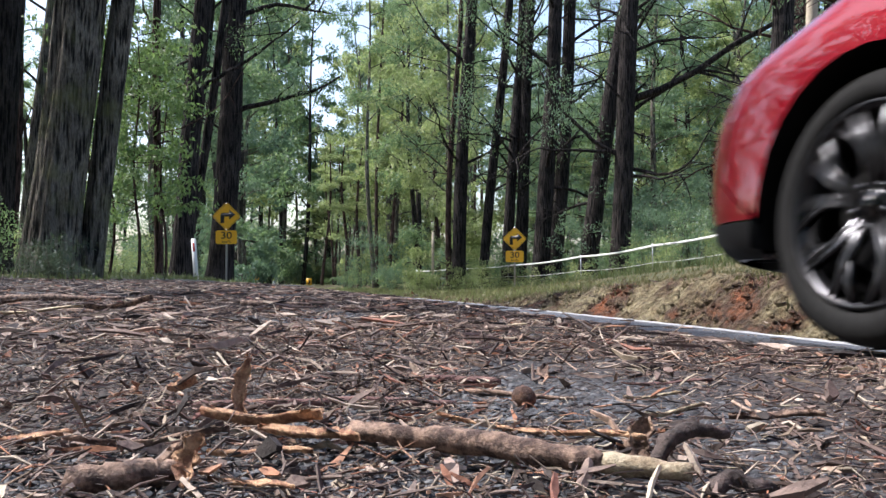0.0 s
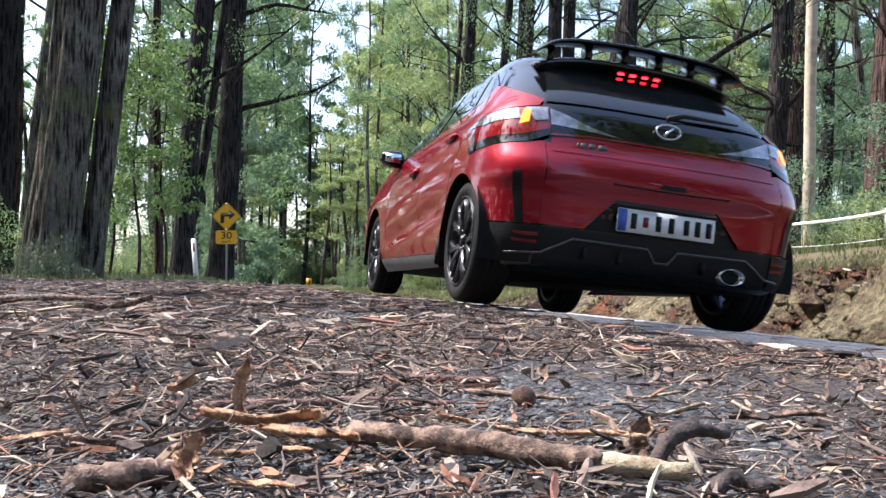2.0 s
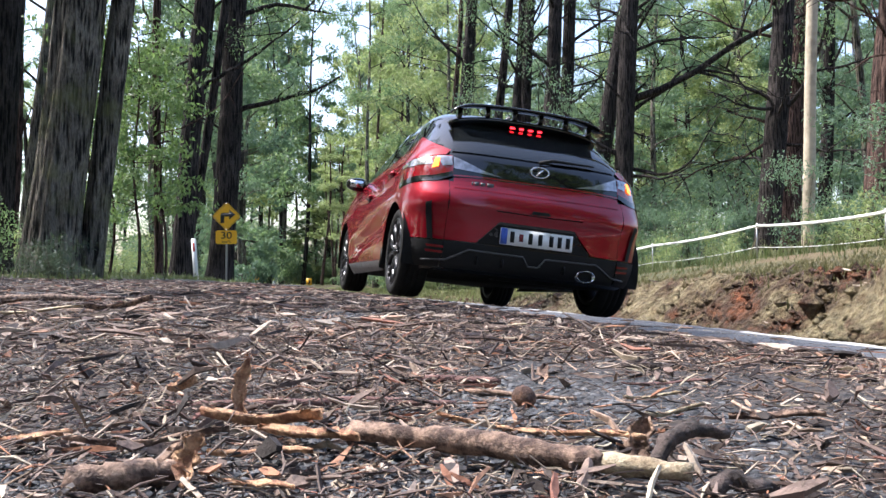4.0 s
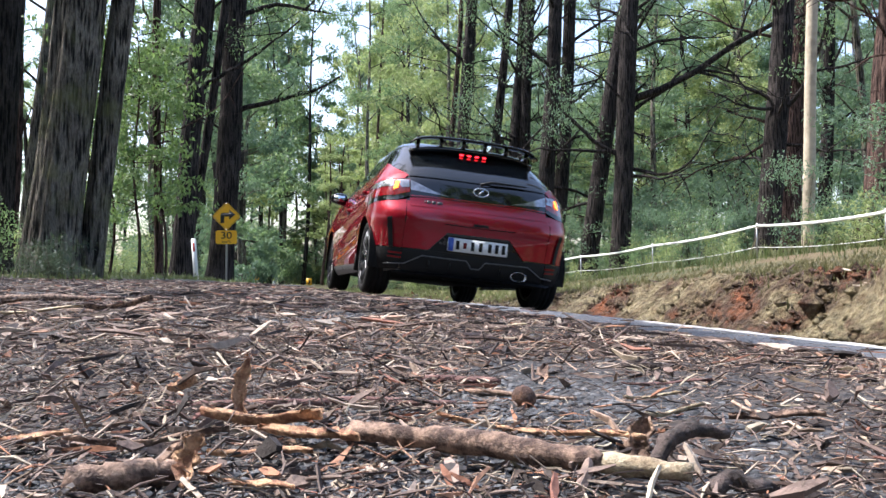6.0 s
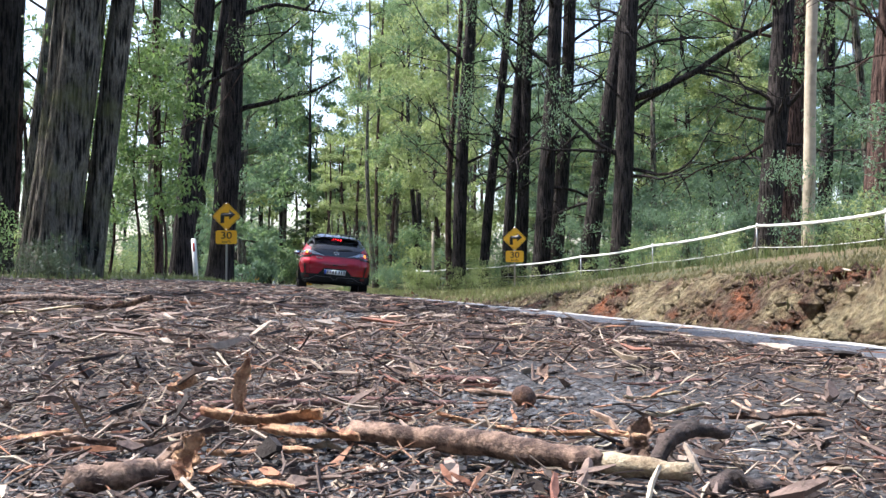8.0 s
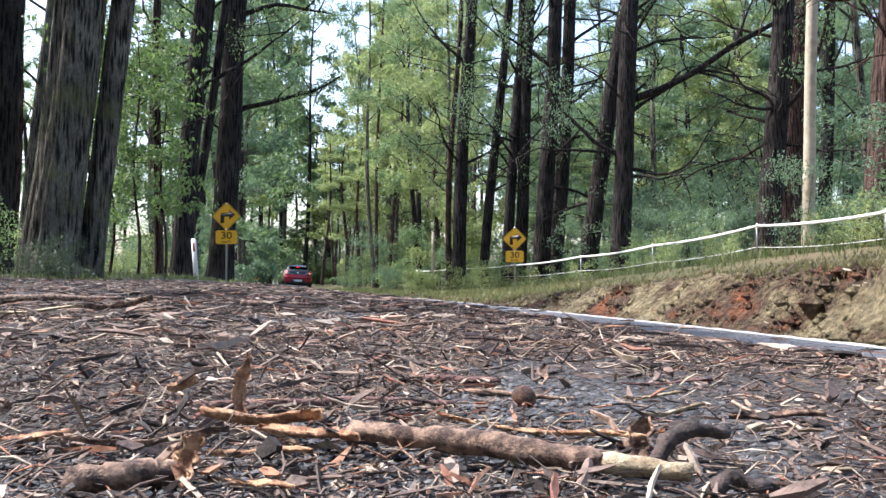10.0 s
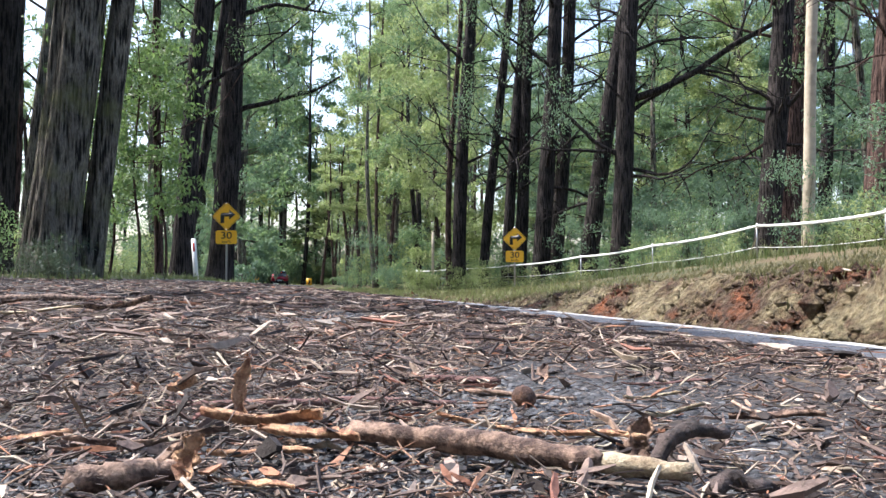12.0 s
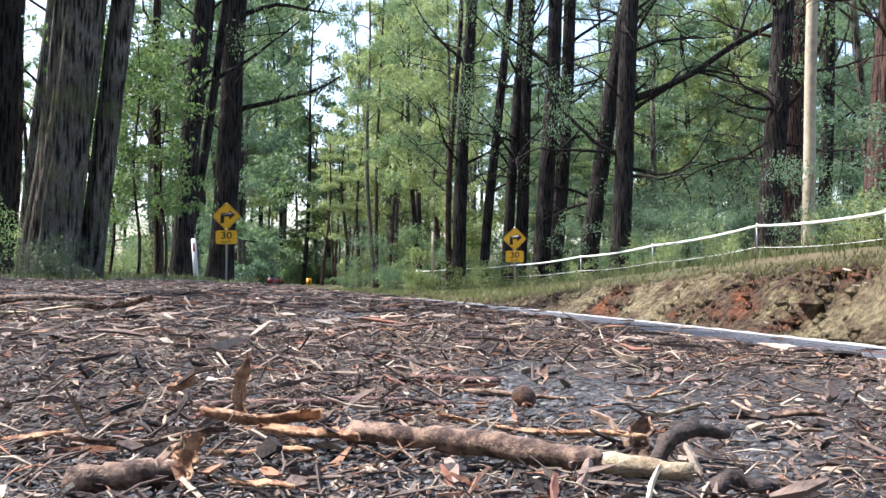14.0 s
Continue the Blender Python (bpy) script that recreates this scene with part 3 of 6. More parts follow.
        glaze("lower_band", [("x", -0.60, 0.838), ("x", -0.70, 0.797), (-0.10, 0.752), (-0.05, 0.796), ("x", -0.715, 0.835), ("x", -0.60, 0.872)], C_GLOSS, "gloss black lower lamp band")
        glaze("clear_lens", [("x", -0.602, 0.915), ("x", -0.665, 0.905), ("x", -0.700, 0.978), ("x", -0.602, 0.980)], C_CLEAR, "clear lamp lens")
        glaze("clear_lens", [("x", -0.720, 0.915), (-0.22, 0.895), (0.05, 0.903), (-0.20, 0.945), ("x", -0.725, 0.972)], C_CLEAR, "clear lamp lens")
        glaze("clear_lens", [(-0.16, 0.772), (-0.115, 0.765), (-0.07, 0.860), (-0.12, 0.868)], C_CLEAR, "clear slanting lamp blade")
        glaze("indicator", [("x", -0.728, 0.885), ("x", -0.690, 0.900), ("x", -0.678, 0.962), ("x", -0.705, 0.965)], C_AMBER, "glowing amber indicator", -0.007)
        panel("front_window", [(1.93, 0.962), (1.04, 1.016), (1.02, 1.348), (1.18, 1.325)], C_GLASS, "dark tinted side window", inset=0.004)
        panel("rear_window", [(0.955, 1.02), (0.32, 1.068), (0.42, 1.335), (0.93, 1.350)], C_GLASS, "dark tinted side window", inset=0.004)
        panel("quarter_window", [(0.24, 1.078), (0.10, 1.095), (0.03, 1.175), (0.33, 1.325), (0.35, 1.325)], C_GLASS, "dark tinted quarter window", inset=0.004)
        panel("window_trim", [(2.0, 0.948), (0.10, 1.080), (0.10, 1.092), (2.0, 0.960)], C_GLOSS, "black window seal", inset=-0.003)
        panel("pillar_trim", [(0.30, 1.072), (0.27, 1.075), (0.37, 1.338), (0.40, 1.338)], C_GREY, "grey pillar strip", inset=0.0)
        panel("pillar_trim", [(1.035, 1.015), (0.965, 1.02), (0.935, 1.352), (1.01, 1.352)], C_GLOSS, "black pillar strip", inset=0.0)
        for y, z, nm in ((1.20, 0.800, "door_handle"), (0.345, 0.905, "door_handle")):
            base = skin(along(y, z), z)
            hb = box_bm((0.032, 0.19, 0.026), (sx * (abs(base.x) + 0.012), y, z), 0.010)
            bmesh.ops.rotate(hb, verts=hb.verts, cent=(0, y, z), matrix=Matrix.Rotation(radians(-5), 3, "X"))
            part(nm, hb, C_PAINT, car)
            part("handle_recess", box_bm((0.006, 0.12, 0.05), (sx * abs(base.x), y + 0.02, z - 0.012), 0.002), C_MATT, car)
        # door mirror
        mb = bmesh.new()
        bmesh.ops.create_icosphere(mb, subdivisions=3, radius=1)
        for v in mb.verts:
            q = v.co
            box = Vector([math.copysign(abs(c) ** 0.7, c) for c in q])
            v.co = Vector((sx * 0.915 + box.x * 0.095, 1.915 + box.y * 0.062 + 0.02 * box.x * sx * -1, 0.985 + box.z * (0.062 - 0.012 * box.x * sx)))
        mirror_thing = part("door_mirror", mb, C_GLOSS, car, "gloss black door mirror")
        part("mirror_glass", box_bm((0.118, 0.008, 0.064), (sx * 0.920, 1.851, 0.985), 0.0025), C_MIRROR, mirror_thing, "mirror glass")
        part("mirror_arm", box_bm((0.09, 0.06, 0.03), (sx * 0.835, 1.93, 0.945), 0.01), C_GLOSS, mirror_thing)
        part("mud_flap", box_bm((0.10, 0.02, 0.16), (sx * 0.83, 0.405, 0.275), 0.005), C_MATT, car)
        part("brake_caliper", box_bm((0.06, 0.07, 0.15), (sx * 0.78, -0.125, 0.335), 0.018), C_CALIPER, car, "red brake caliper")
        part("brake_caliper", box_bm((0.06, 0.07, 0.15), (sx * 0.78, 2.58 - 0.135, 0.335), 0.018), C_CALIPER, car, "red brake caliper")

    def rear(name, outline, material, label="", inset=0.0, parent=car):
        return body_panel(name, outline, material, parent, "rear", inset=inset, label=label)
    tailgate = rear("tailgate", [(-0.598, 0.826), (-0.40, 0.838), (0.40, 0.838), (0.598, 0.826), (0.600, 0.70), (0.575, 0.655), (0.50, 0.634), (0.10, 0.628), (-0.10, 0.628), (-0.50, 0.634), (-0.575, 0.655), (-0.600, 0.70)], C_PAINT)
    rear("rear_glass", [(-0.605, 1.02), (0.605, 1.02), (0.52, 1.285), (-0.52, 1.285)], C_GLASS, "dark rear window", 0.002, tailgate)
    rear("light_bar", [(-0.600, 0.995), (0.600, 0.995), (0.596, 0.846), (0.40, 0.856), (-0.40, 0.856), (-0.596, 0.846)], C_GLOSS, "gloss black band between the lamps", 0.0, tailgate)
    for sx in (-1, 1):
        wedge = [(0.598, 0.978), (0.598, 0.892), (0.26, 0.864), (0.40, 0.898)]
        rear("clear_wedge", [(sx * x, z) for x, z in wedge], C_CLEAR, "clear tapering lamp inset", -0.003, tailgate)
    rear("light_strip", [(-0.598, 0.836), (-0.40, 0.844), (0.40, 0.844), (0.598, 0.836), (0.598, 0.846), (0.40, 0.854), (-0.40, 0.854), (-0.598, 0.846)], C_LENS, "dark red light strip", -0.004, tailgate)
    rear("tailgate_crease", [(-0.60, 0.756), (0.60, 0.756), (0.60, 0.762), (-0.60, 0.762)], C_PAINT, "", -0.006, tailgate)
    rear("latch_recess", [(-0.07, 0.632), (0.07, 0.632), (0.06, 0.655), (-0.06, 0.655)], C_MATT, "black latch recess", -0.004, tailgate)
    rear("rear_bumper", [(-0.625, 0.405), (-0.415, 0.405), (-0.27, 0.560), (0.27, 0.560), (0.415, 0.405), (0.625, 0.405), (0.625, 0.80), (0.606, 0.80), (0.606, 0.69), (0.582, 0.647), (0.50, 0.626), (0.10, 0.620), (-0.10, 0.620), (-0.50, 0.626), (-0.582, 0.647), (-0.606, 0.69), (-0.606, 0.80), (-0.625, 0.80)], C_PAINT)
    rear("bumper_recess", [(-0.41, 0.400), (0.41, 0.400), (0.265, 0.556), (-0.265, 0.556)], C_MATT, "black plate recess", 0.012)
    rear("diffuser", [(-0.625, 0.22), (0.625, 0.22), (0.625, 0.397), (-0.625, 0.397)], C_MATT, "black lower bumper")
    trim = [(-0.75, 0.262), (-0.60, 0.272), (-0.46, 0.350), (-0.08, 0.345), (-0.035, 0.285), (0.035, 0.285), (0.08, 0.345), (0.46, 0.350), (0.60, 0.272), (0.75, 0.262)]
    tb = bmesh.new()
    pts = []
    for (xa, za), (xb, zb) in zip(trim, trim[1:]):
        for k in range(4):
            q = rear_skin(xa + (xb - xa) * k / 4, za + (zb - za) * k / 4, -0.008)
            pts.append(q)
    tube_bm(pts, [0.006] * len(pts), 6, tb)
    part("diffuser_trim", tb, C_TRIM, car, "grey diffuser outline")
    for x in (-0.40, -0.22, 0.22):
        part("diffuser_fin", box_bm((0.008, 0.06, 0.060), (x, -0.572, 0.285), 0.003), C_MATT, car)
    # exhaust
    ex = bmesh.new()
    prof = [(-0.10, 0.96), (-0.10, 1.0), (0.045, 1.0), (0.045, 0.96), (-0.02, 0.95)]
    rings = []
    for k in range(36):
        a = 2 * math.pi * k / 36
        rings.append([ex.verts.new((0.385 + 0.068 * r * math.cos(a), -0.545 - y, 0.262 + 0.040 * r * math.sin(a))) for y, r in prof])
    for k in range(36):
        p, q = rings[k], rings[(k + 1) % 36]
        for j in range(4):
            ex.faces.new((p[j], p[j + 1], q[j + 1], q[j]))
    ex.faces.new([r[4] for r in rings])
    bmesh.ops.recalc_face_normals(ex, faces=ex.faces)
    for fc in ex.faces:
        fc.material_index = 1 if len(fc.verts) > 4 else 0
    pipe = part("exhaust_tip", ex, C_CHROME, car, "oval chrome exhaust tip")
    pipe.data.materials.append(C_UNDER)
    # number plate: its characters are plain bars
    py, pz = -0.600, 0.470
    plate = part("number_plate", box_bm((0.52, 0.008, 0.112), (0, py, pz), 0.003), C_PLATE, car, "white number plate with blue band and dark bars")
    part("blue_band", box_bm((0.045, 0.003, 0.106), (-0.234, py - 0.005, pz), 0.001), C_BLUE, plate)
    for x in (-0.175, -0.045, 0.025, 0.105, 0.165, 0.225):
        part("bar", box_bm((0.030, 0.003, 0.074), (x, py - 0.005, pz), 0.001), C_MATT, plate)
    part("crest_bar", box_bm((0.030, 0.003, 0.05), (-0.112, py - 0.005, pz), 0.001), C_REFLECTOR, plate)
    # emblem: a plain ring with one slanting bar
    emblem = bmesh.new()
    e = rear_skin(0, 0.937, -0.012)
    ring = [(e.x + 0.066 * math.cos(2 * math.pi * k / 32), e.y, e.z + 0.036 * math.sin(2 * math.pi * k / 32)) for k in range(33)]
    tube_bm(ring, [0.0055] * 33, 8, emblem)
    tube_bm([(e.x - 0.022, e.y, e.z - 0.022), (e.x + 0.022, e.y, e.z + 0.022)], [0.008, 0.008], 8, emblem)
    part("emblem", emblem, C_CHROME, car, "chrome oval emblem")
    for k, (x, w) in enumerate(((-0.475, 0.010), (-0.445, 0.034), (-0.403, 0.034), (-0.352, 0.045))):
        q = rear_skin(x, 0.795, -0.004)
        part("badge_bar", box_bm((w, 0.006, 0.032), (x, q.y, 0.795), 0.002), C_TRIM, car)
    # wiper
    wp = bmesh.new()
    tube_bm([rear_skin(0.0, 1.005, -0.03), rear_skin(0.10, 1.04, -0.03), rear_skin(0.42, 1.045, -0.025)], [0.016, 0.012, 0.006], 6, wp)
    part("rear_wiper", wp, C_MATT, car)
    # roof spoiler: a blade on fins over the rear window's head
    blade = bmesh.new()
    rows = []
    for k in range(25):
        x = -0.585 + 1.17 * k / 24
        drop = 0.060 * abs(x / 0.585) ** 9 + 0.020 * (x / 0.585) ** 2
        back = -0.255 + 0.04 * (x / 0.585) ** 2
        rows.append([blade.verts.new((x, back + dy, 1.420 - drop + dz)) for dy, dz in ((0.0, 0.0), (0.02, 0.010), (0.14, 0.016), (0.19, 0.008), (0.14, -0.002), (0.02, -0.010))])
    for p, q in zip(rows, rows[1:]):
        for j in range(6):
            blade.faces.new((p[j], p[(j + 1) % 6], q[(j + 1) % 6], q[j]))
    blade.faces.new(rows[0])
    blade.faces.new(rows[-1][::-1])
    bmesh.ops.recalc_face_normals(blade, faces=blade.faces)
    spoiler = part("roof_spoiler", blade, C_GLOSS, car, "gloss black roof spoiler with open slots")
    lower = bmesh.new()
    rows = []
    for k in range(25):
        x = -0.56 + 1.12 * k / 24
        back = -0.185 + 0.06 * (x / 0.56) ** 2
        z = 1.335 - 0.05 * (x / 0.56) ** 4
        rows.append([lower.verts.new((x, back + dy, z + dz)) for dy, dz in ((0.0, 0.0), (0.03, 0.018), (0.25, 0.05), (0.25, 0.03), (0.06, -0.045), (0.01, -0.012))])
    for p, q in zip(rows, rows[1:]):
        for j in range(6):
            lower.faces.new((p[j], p[(j + 1) % 6], q[(j + 1) % 6], q[j]))
    lower.faces.new(rows[0])
    lower.faces.new(rows[-1][::-1])
    bmesh.ops.recalc_face_normals(lower, faces=lower.faces)
    part("spoiler_base", lower, C_GLOSS, spoiler)
    for x in (-0.50, -0.30, -0.10, 0.10, 0.30, 0.50):
        part("spoiler_fin", box_bm((0.022, 0.12, 0.09), (x, -0.13 + 0.05 * (x / 0.5) ** 2, 1.382 - 0.012 * (x / 0.5) ** 2 - 0.02 * (x / 0.5) ** 6), 0.005), C_GLOSS, spoiler)
    for x in (-0.105, -0.035, 0.035, 0.105):
        part("brake_light", box_bm((0.036, 0.016, 0.012), (x, -0.138, 1.300), 0.004), C_BRAKE, spoiler, "lit red high brake light")
    part("antenna", box_bm((0.03, 0.12, 0.05), (0, 0.35, 1.46), 0.012), C_GLOSS, car)
    wheels = []
    first = build_wheel(car)
    for k, (sx, y) in enumerate(((-1, 0.0), (-1, 2.58), (1, 0.0), (1, 2.58))):
        wheel = first if k == 0 else copy_thing(first, Matrix())
        wheel.parent = car
        wheels.append((wheel, sx, (sx * 0.752, y, 0.316)))
    return car, wheels


CAR, WHEELS = build_car()


# ---- trees ----
RNG = np.random.default_rng(7)
BARK = {"D": M_BARK_DARK, "G": M_BARK_GREY, "R": M_BARK_RED}


def trunk_points(x, y, lean, height, bend, base_z):
    pts = []
    z = 0.0
    phase = RNG.uniform(0, 6)
    while z <= height:
        sway = bend * (math.sin(z * 0.35 + phase) - math.sin(phase))
        pts.append((x + lean * z + sway, y + sway * 0.6, base_z + z - 0.25))
        z += 0.3 if z < 9 else 1.0
    return pts


def trunk_bm(pts, r, flare, sides, ridge):
    """A fluted, tapering trunk with a flared foot."""
    bm = bmesh.new()
    rings = []
    z0 = pts[0][2]
    for p in pts:
        h = p[2] - z0
        rr = r * (1 - 0.020 * h) * (1 + flare * math.exp(-h / 0.55))
        ring = []
        for k in range(sides):
            a = 2 * math.pi * k / sides
            c, s = math.cos(a), math.sin(a)
            d = ridge * (noise.noise((c * 4 + p[1], s * 4, h * 0.35)) + 0.55 * abs(noise.noise((c * 11, s * 11 + p[1], h * 0.55))) + 0.25 * noise.noise((c * 24, s * 24, h * 1.6)))
            d += 0.10 * flare * noise.noise((c * 2, s * 2, p[1])) * math.exp(-h / 0.6)
            ring.append(bm.verts.new((p[0] + rr * (1 + d) * c, p[1] + rr * (1 + d) * s, p[2])))
        rings.append(ring)
    for a, b in zip(rings, rings[1:]):
        for k in range(sides):
            bm.faces.new((a[k], a[(k + 1) % sides], b[(k + 1) % sides], b[k]))
    bm.faces.new(rings[-1])
    return bm


def limb_points(start, direction, length, n=7, droop=0.0, wander=0.12):
    p, d = Vector(start), Vector(direction).normalized()
    pts = [tuple(p)]
    for k in range(n):
        d = (d + Vector(RNG.normal(0, wander, 3)) + Vector((0, 0, -droop))).normalized()
        p = p + d * (length / n)
        pts.append(tuple(p))
    return pts


def leaf_arrays(centres, radii, count, length, width, droop=0.6, rng=None):
    """Slim four-cornered leaves round each centre: points and faces."""
    rng = rng or RNG
    centres, radii = np.repeat(np.asarray(centres, float), count, 0), np.repeat(np.asarray(radii, float), count)
    n = len(centres)
    d = rng.normal(size=(n, 3))
    d /= np.linalg.norm(d, axis=1)[:, None]
    at = centres + d * (radii * rng.uniform(0.1, 1.0, n) ** 0.6)[:, None] * np.array([1, 1, 0.75])
    way = rng.normal(size=(n, 3)) + np.array([0, 0, -droop * 2])
    way /= np.linalg.norm(way, axis=1)[:, None]
    side = np.cross(way, rng.normal(size=(n, 3)))
    side /= np.linalg.norm(side, axis=1)[:, None] + 1e-9
    ln = (length * rng.uniform(0.6, 1.3, n))[:, None]
    wd = (width * rng.uniform(0.7, 1.3, n))[:, None]
    up = np.cross(side, way)
    verts = np.stack([at, at + way * ln * 0.45 + side * wd + up * wd * 0.4, at + way * ln, at + way * ln * 0.45 - side * wd + up * wd * 0.4], 1).reshape(-1, 3)
    faces = np.arange(4 * n).reshape(n, 4)
    return verts, faces


def gum_tree(x, y, lean, r, kind, height=20.0, limbs=5, limb_from=4.0, leaves=None, label="", near=False, dead=0):
    base = ground_z(x, y)
    tree = empty("gum_tree", Matrix.Translation((x, y, base)))
    tagged(tree, label or {"D": "tall gum tree with dark fire-blackened stringy bark", "G": "large old gum tree with furrowed grey bark", "R": "gum tree with red-brown fibrous bark"}[kind], "tree", "gum trees along the road")
    back = Matrix.Translation((-x, -y, -base))
    pts = trunk_points(x, y, lean, height, 0.04 if near else 0.08 if r > 0.2 else 0.16, base)
    bm = trunk_bm(pts, r, 0.35 if r > 0.2 else 0.15, 72 if near else 20, 0.16 if near else 0.08)
    bmesh.ops.transform(bm, matrix=back, verts=bm.verts)
    part("trunk", bm, BARK[kind], tree)
    ends = []
    for k in range(limbs):
        h = limb_from + (height * 0.75 - limb_from) * (k + RNG.uniform(0, 0.8)) / max(1, limbs)
        p = min(pts, key=lambda q: abs(q[2] - base - h))
        a = RNG.uniform(0, 2 * math.pi)
        lp = limb_points(p, (math.cos(a), math.sin(a) * 0.7, RNG.uniform(0.25, 0.9)), RNG.uniform(2.2, 4.5))
        lb = tube_bm(lp, [r * 0.24 * (1 - 0.10 * i) for i in range(len(lp))], 6)
        for j in (3, 5, 6):
            sp = limb_points(lp[j], RNG.normal(0, 1, 3) + np.array([0, 0, 0.3]), RNG.uniform(0.8, 1.8), 5, 0.05, 0.2)
            tube_bm(sp, [r * 0.09 * (1 - 0.15 * i) for i in range(len(sp))], 4, lb)
            ends += sp[2::2]
        ends += lp[4:]
        bmesh.ops.transform(lb, matrix=back, verts=lb.verts)
        part("limb", lb, BARK[kind], tree)
    for k in range(dead):
        h = RNG.uniform(2.6, 11.5)
        p = min(pts, key=lambda q: abs(q[2] - base - h))
        a = RNG.uniform(0, 2 * math.pi)
        lp = limb_points(p, (math.cos(a), math.sin(a) * 0.5, RNG.uniform(-0.25, 0.75)), RNG.uniform(2.0, 5.0), 11, RNG.uniform(-0.05, 0.04), 0.17)
        thick = min(0.07, r * RNG.uniform(0.10, 0.24))
        lb = tube_bm(lp, [thick * (1 - 0.075 * i) for i in range(len(lp))], 5)
        for j in (3, 5, 6, 8, 9):
            sp = limb_points(lp[j], RNG.normal(0, 1, 3) + np.array([math.cos(a), 0, 0.25]), RNG.uniform(0.5, 2.0), 6, 0.02, 0.22)
            tube_bm(sp, [thick * 0.42 * (1 - 0.13 * i) for i in range(len(sp))], 4, lb)
        bmesh.ops.transform(lb, matrix=back, verts=lb.verts)
        part("limb", lb, BARK[kind], tree, "bare dead side branch")
    if leaves is not None and ends:
        material, count, length, width, radius = leaves
        v, f = leaf_arrays(np.array(ends) - np.array((x, y, base)), [radius] * len(ends), count, length, width)
        data_mesh("crown", v, f, material, tree)
    return tree


def build_near_trees():
    left = [(-8.12, 16.0, 0.047, 0.265, "D"), (-5.92, 13.2, 0.098, 0.370, "G"), (-5.46, 13.6, 0.128, 0.180, "G"), (-13.28, 28.0, 0.081, 0.215, "G"), (-14.2, 29.0, 0.070, 0.120, "R"), (-7.13, 24.0, 0.097, 0.275, "D"), (-7.28, 24.3, 0.190, 0.130, "D"),
            (-6.85, 27.0, 0.072, 0.379, "D"), (-6.08, 19.0, 0.038, 0.091, "R")]
    right = [(0.66, 38.0, 0.045, 0.300, "D"), (0.28, 39.0, 0.030, 0.135, "R"), (1.67, 38.0, 0.085, 0.218, "D"), (2.57, 36.0, 0.050, 0.229, "D"), (3.05, 36.0, 0.055, 0.262, "D"), (3.71, 34.0, 0.045, 0.336, "D"), (4.37, 35.0, 0.051, 0.301, "D"),
             (5.08, 32.0, 0.160, 0.337, "D"), (5.91, 30.0, 0.062, 0.344, "D"), (9.74, 27.0, 0.077, 0.370, "D"), (11.61, 30.0, 0.064, 0.402, "R"), (14.05, 33.0, 0.038, 0.252, "D"), (8.88, 18.0, 0.081, 0.424, "R")]
    for k, (x, y, lean, r, kind) in enumerate(left):
        gum_tree(x, y, lean, r, kind, 18, 4 if r > 0.2 else 3, 5.5 if y < 17 else 4.5, (M_LEAF, 44, 0.12, 0.018, 0.6), near=y < 17, dead=0 if y < 17 else 3)
    for k, (x, y, lean, r, kind) in enumerate(right):
        gum_tree(x, y, lean, r, kind, 19, 6 if 1 < x < 6 else 4, 4.0, (M_LEAF_BLUE if k % 3 else M_LEAF, 44, 0.13, 0.020, 0.65), near=y < 20, dead=7 if 1 < x < 10 else 3)
    # the long bough that reaches over the verge
    bough = empty("fallen_bough", Matrix.Translation((0, 0, 0)))
    pts = [(6.3, 30.0, 6.0), (7.4, 29.9, 6.35), (8.5, 29.6, 6.9), (9.7, 29.4, 7.75), (10.9, 29.0, 8.35), (12.4, 28.8, 8.75)]
    bm = tube_bm(pts, [0.14, 0.125, 0.11, 0.095, 0.075, 0.05], 10, wobble=0.15)
    for j, d in ((1, (0.6, 0, 0.5)), (2, (1, 0, 0.1)), (3, (0.5, 0, 0.8)), (2, (0.9, 0, -0.2)), (4, (1, 0.3, 0.1))):
        sp = limb_points(pts[j], d, 2.4, 7, 0.02, 0.15)
        tube_bm(sp, [0.06 * (1 - 0.12 * i) for i in range(len(sp))], 5, bm)
    part("limb", bm, M_BARK_DARK, bough)
    tagged(bough, "long dark leaning bough hung up against a gum trunk", "branch")


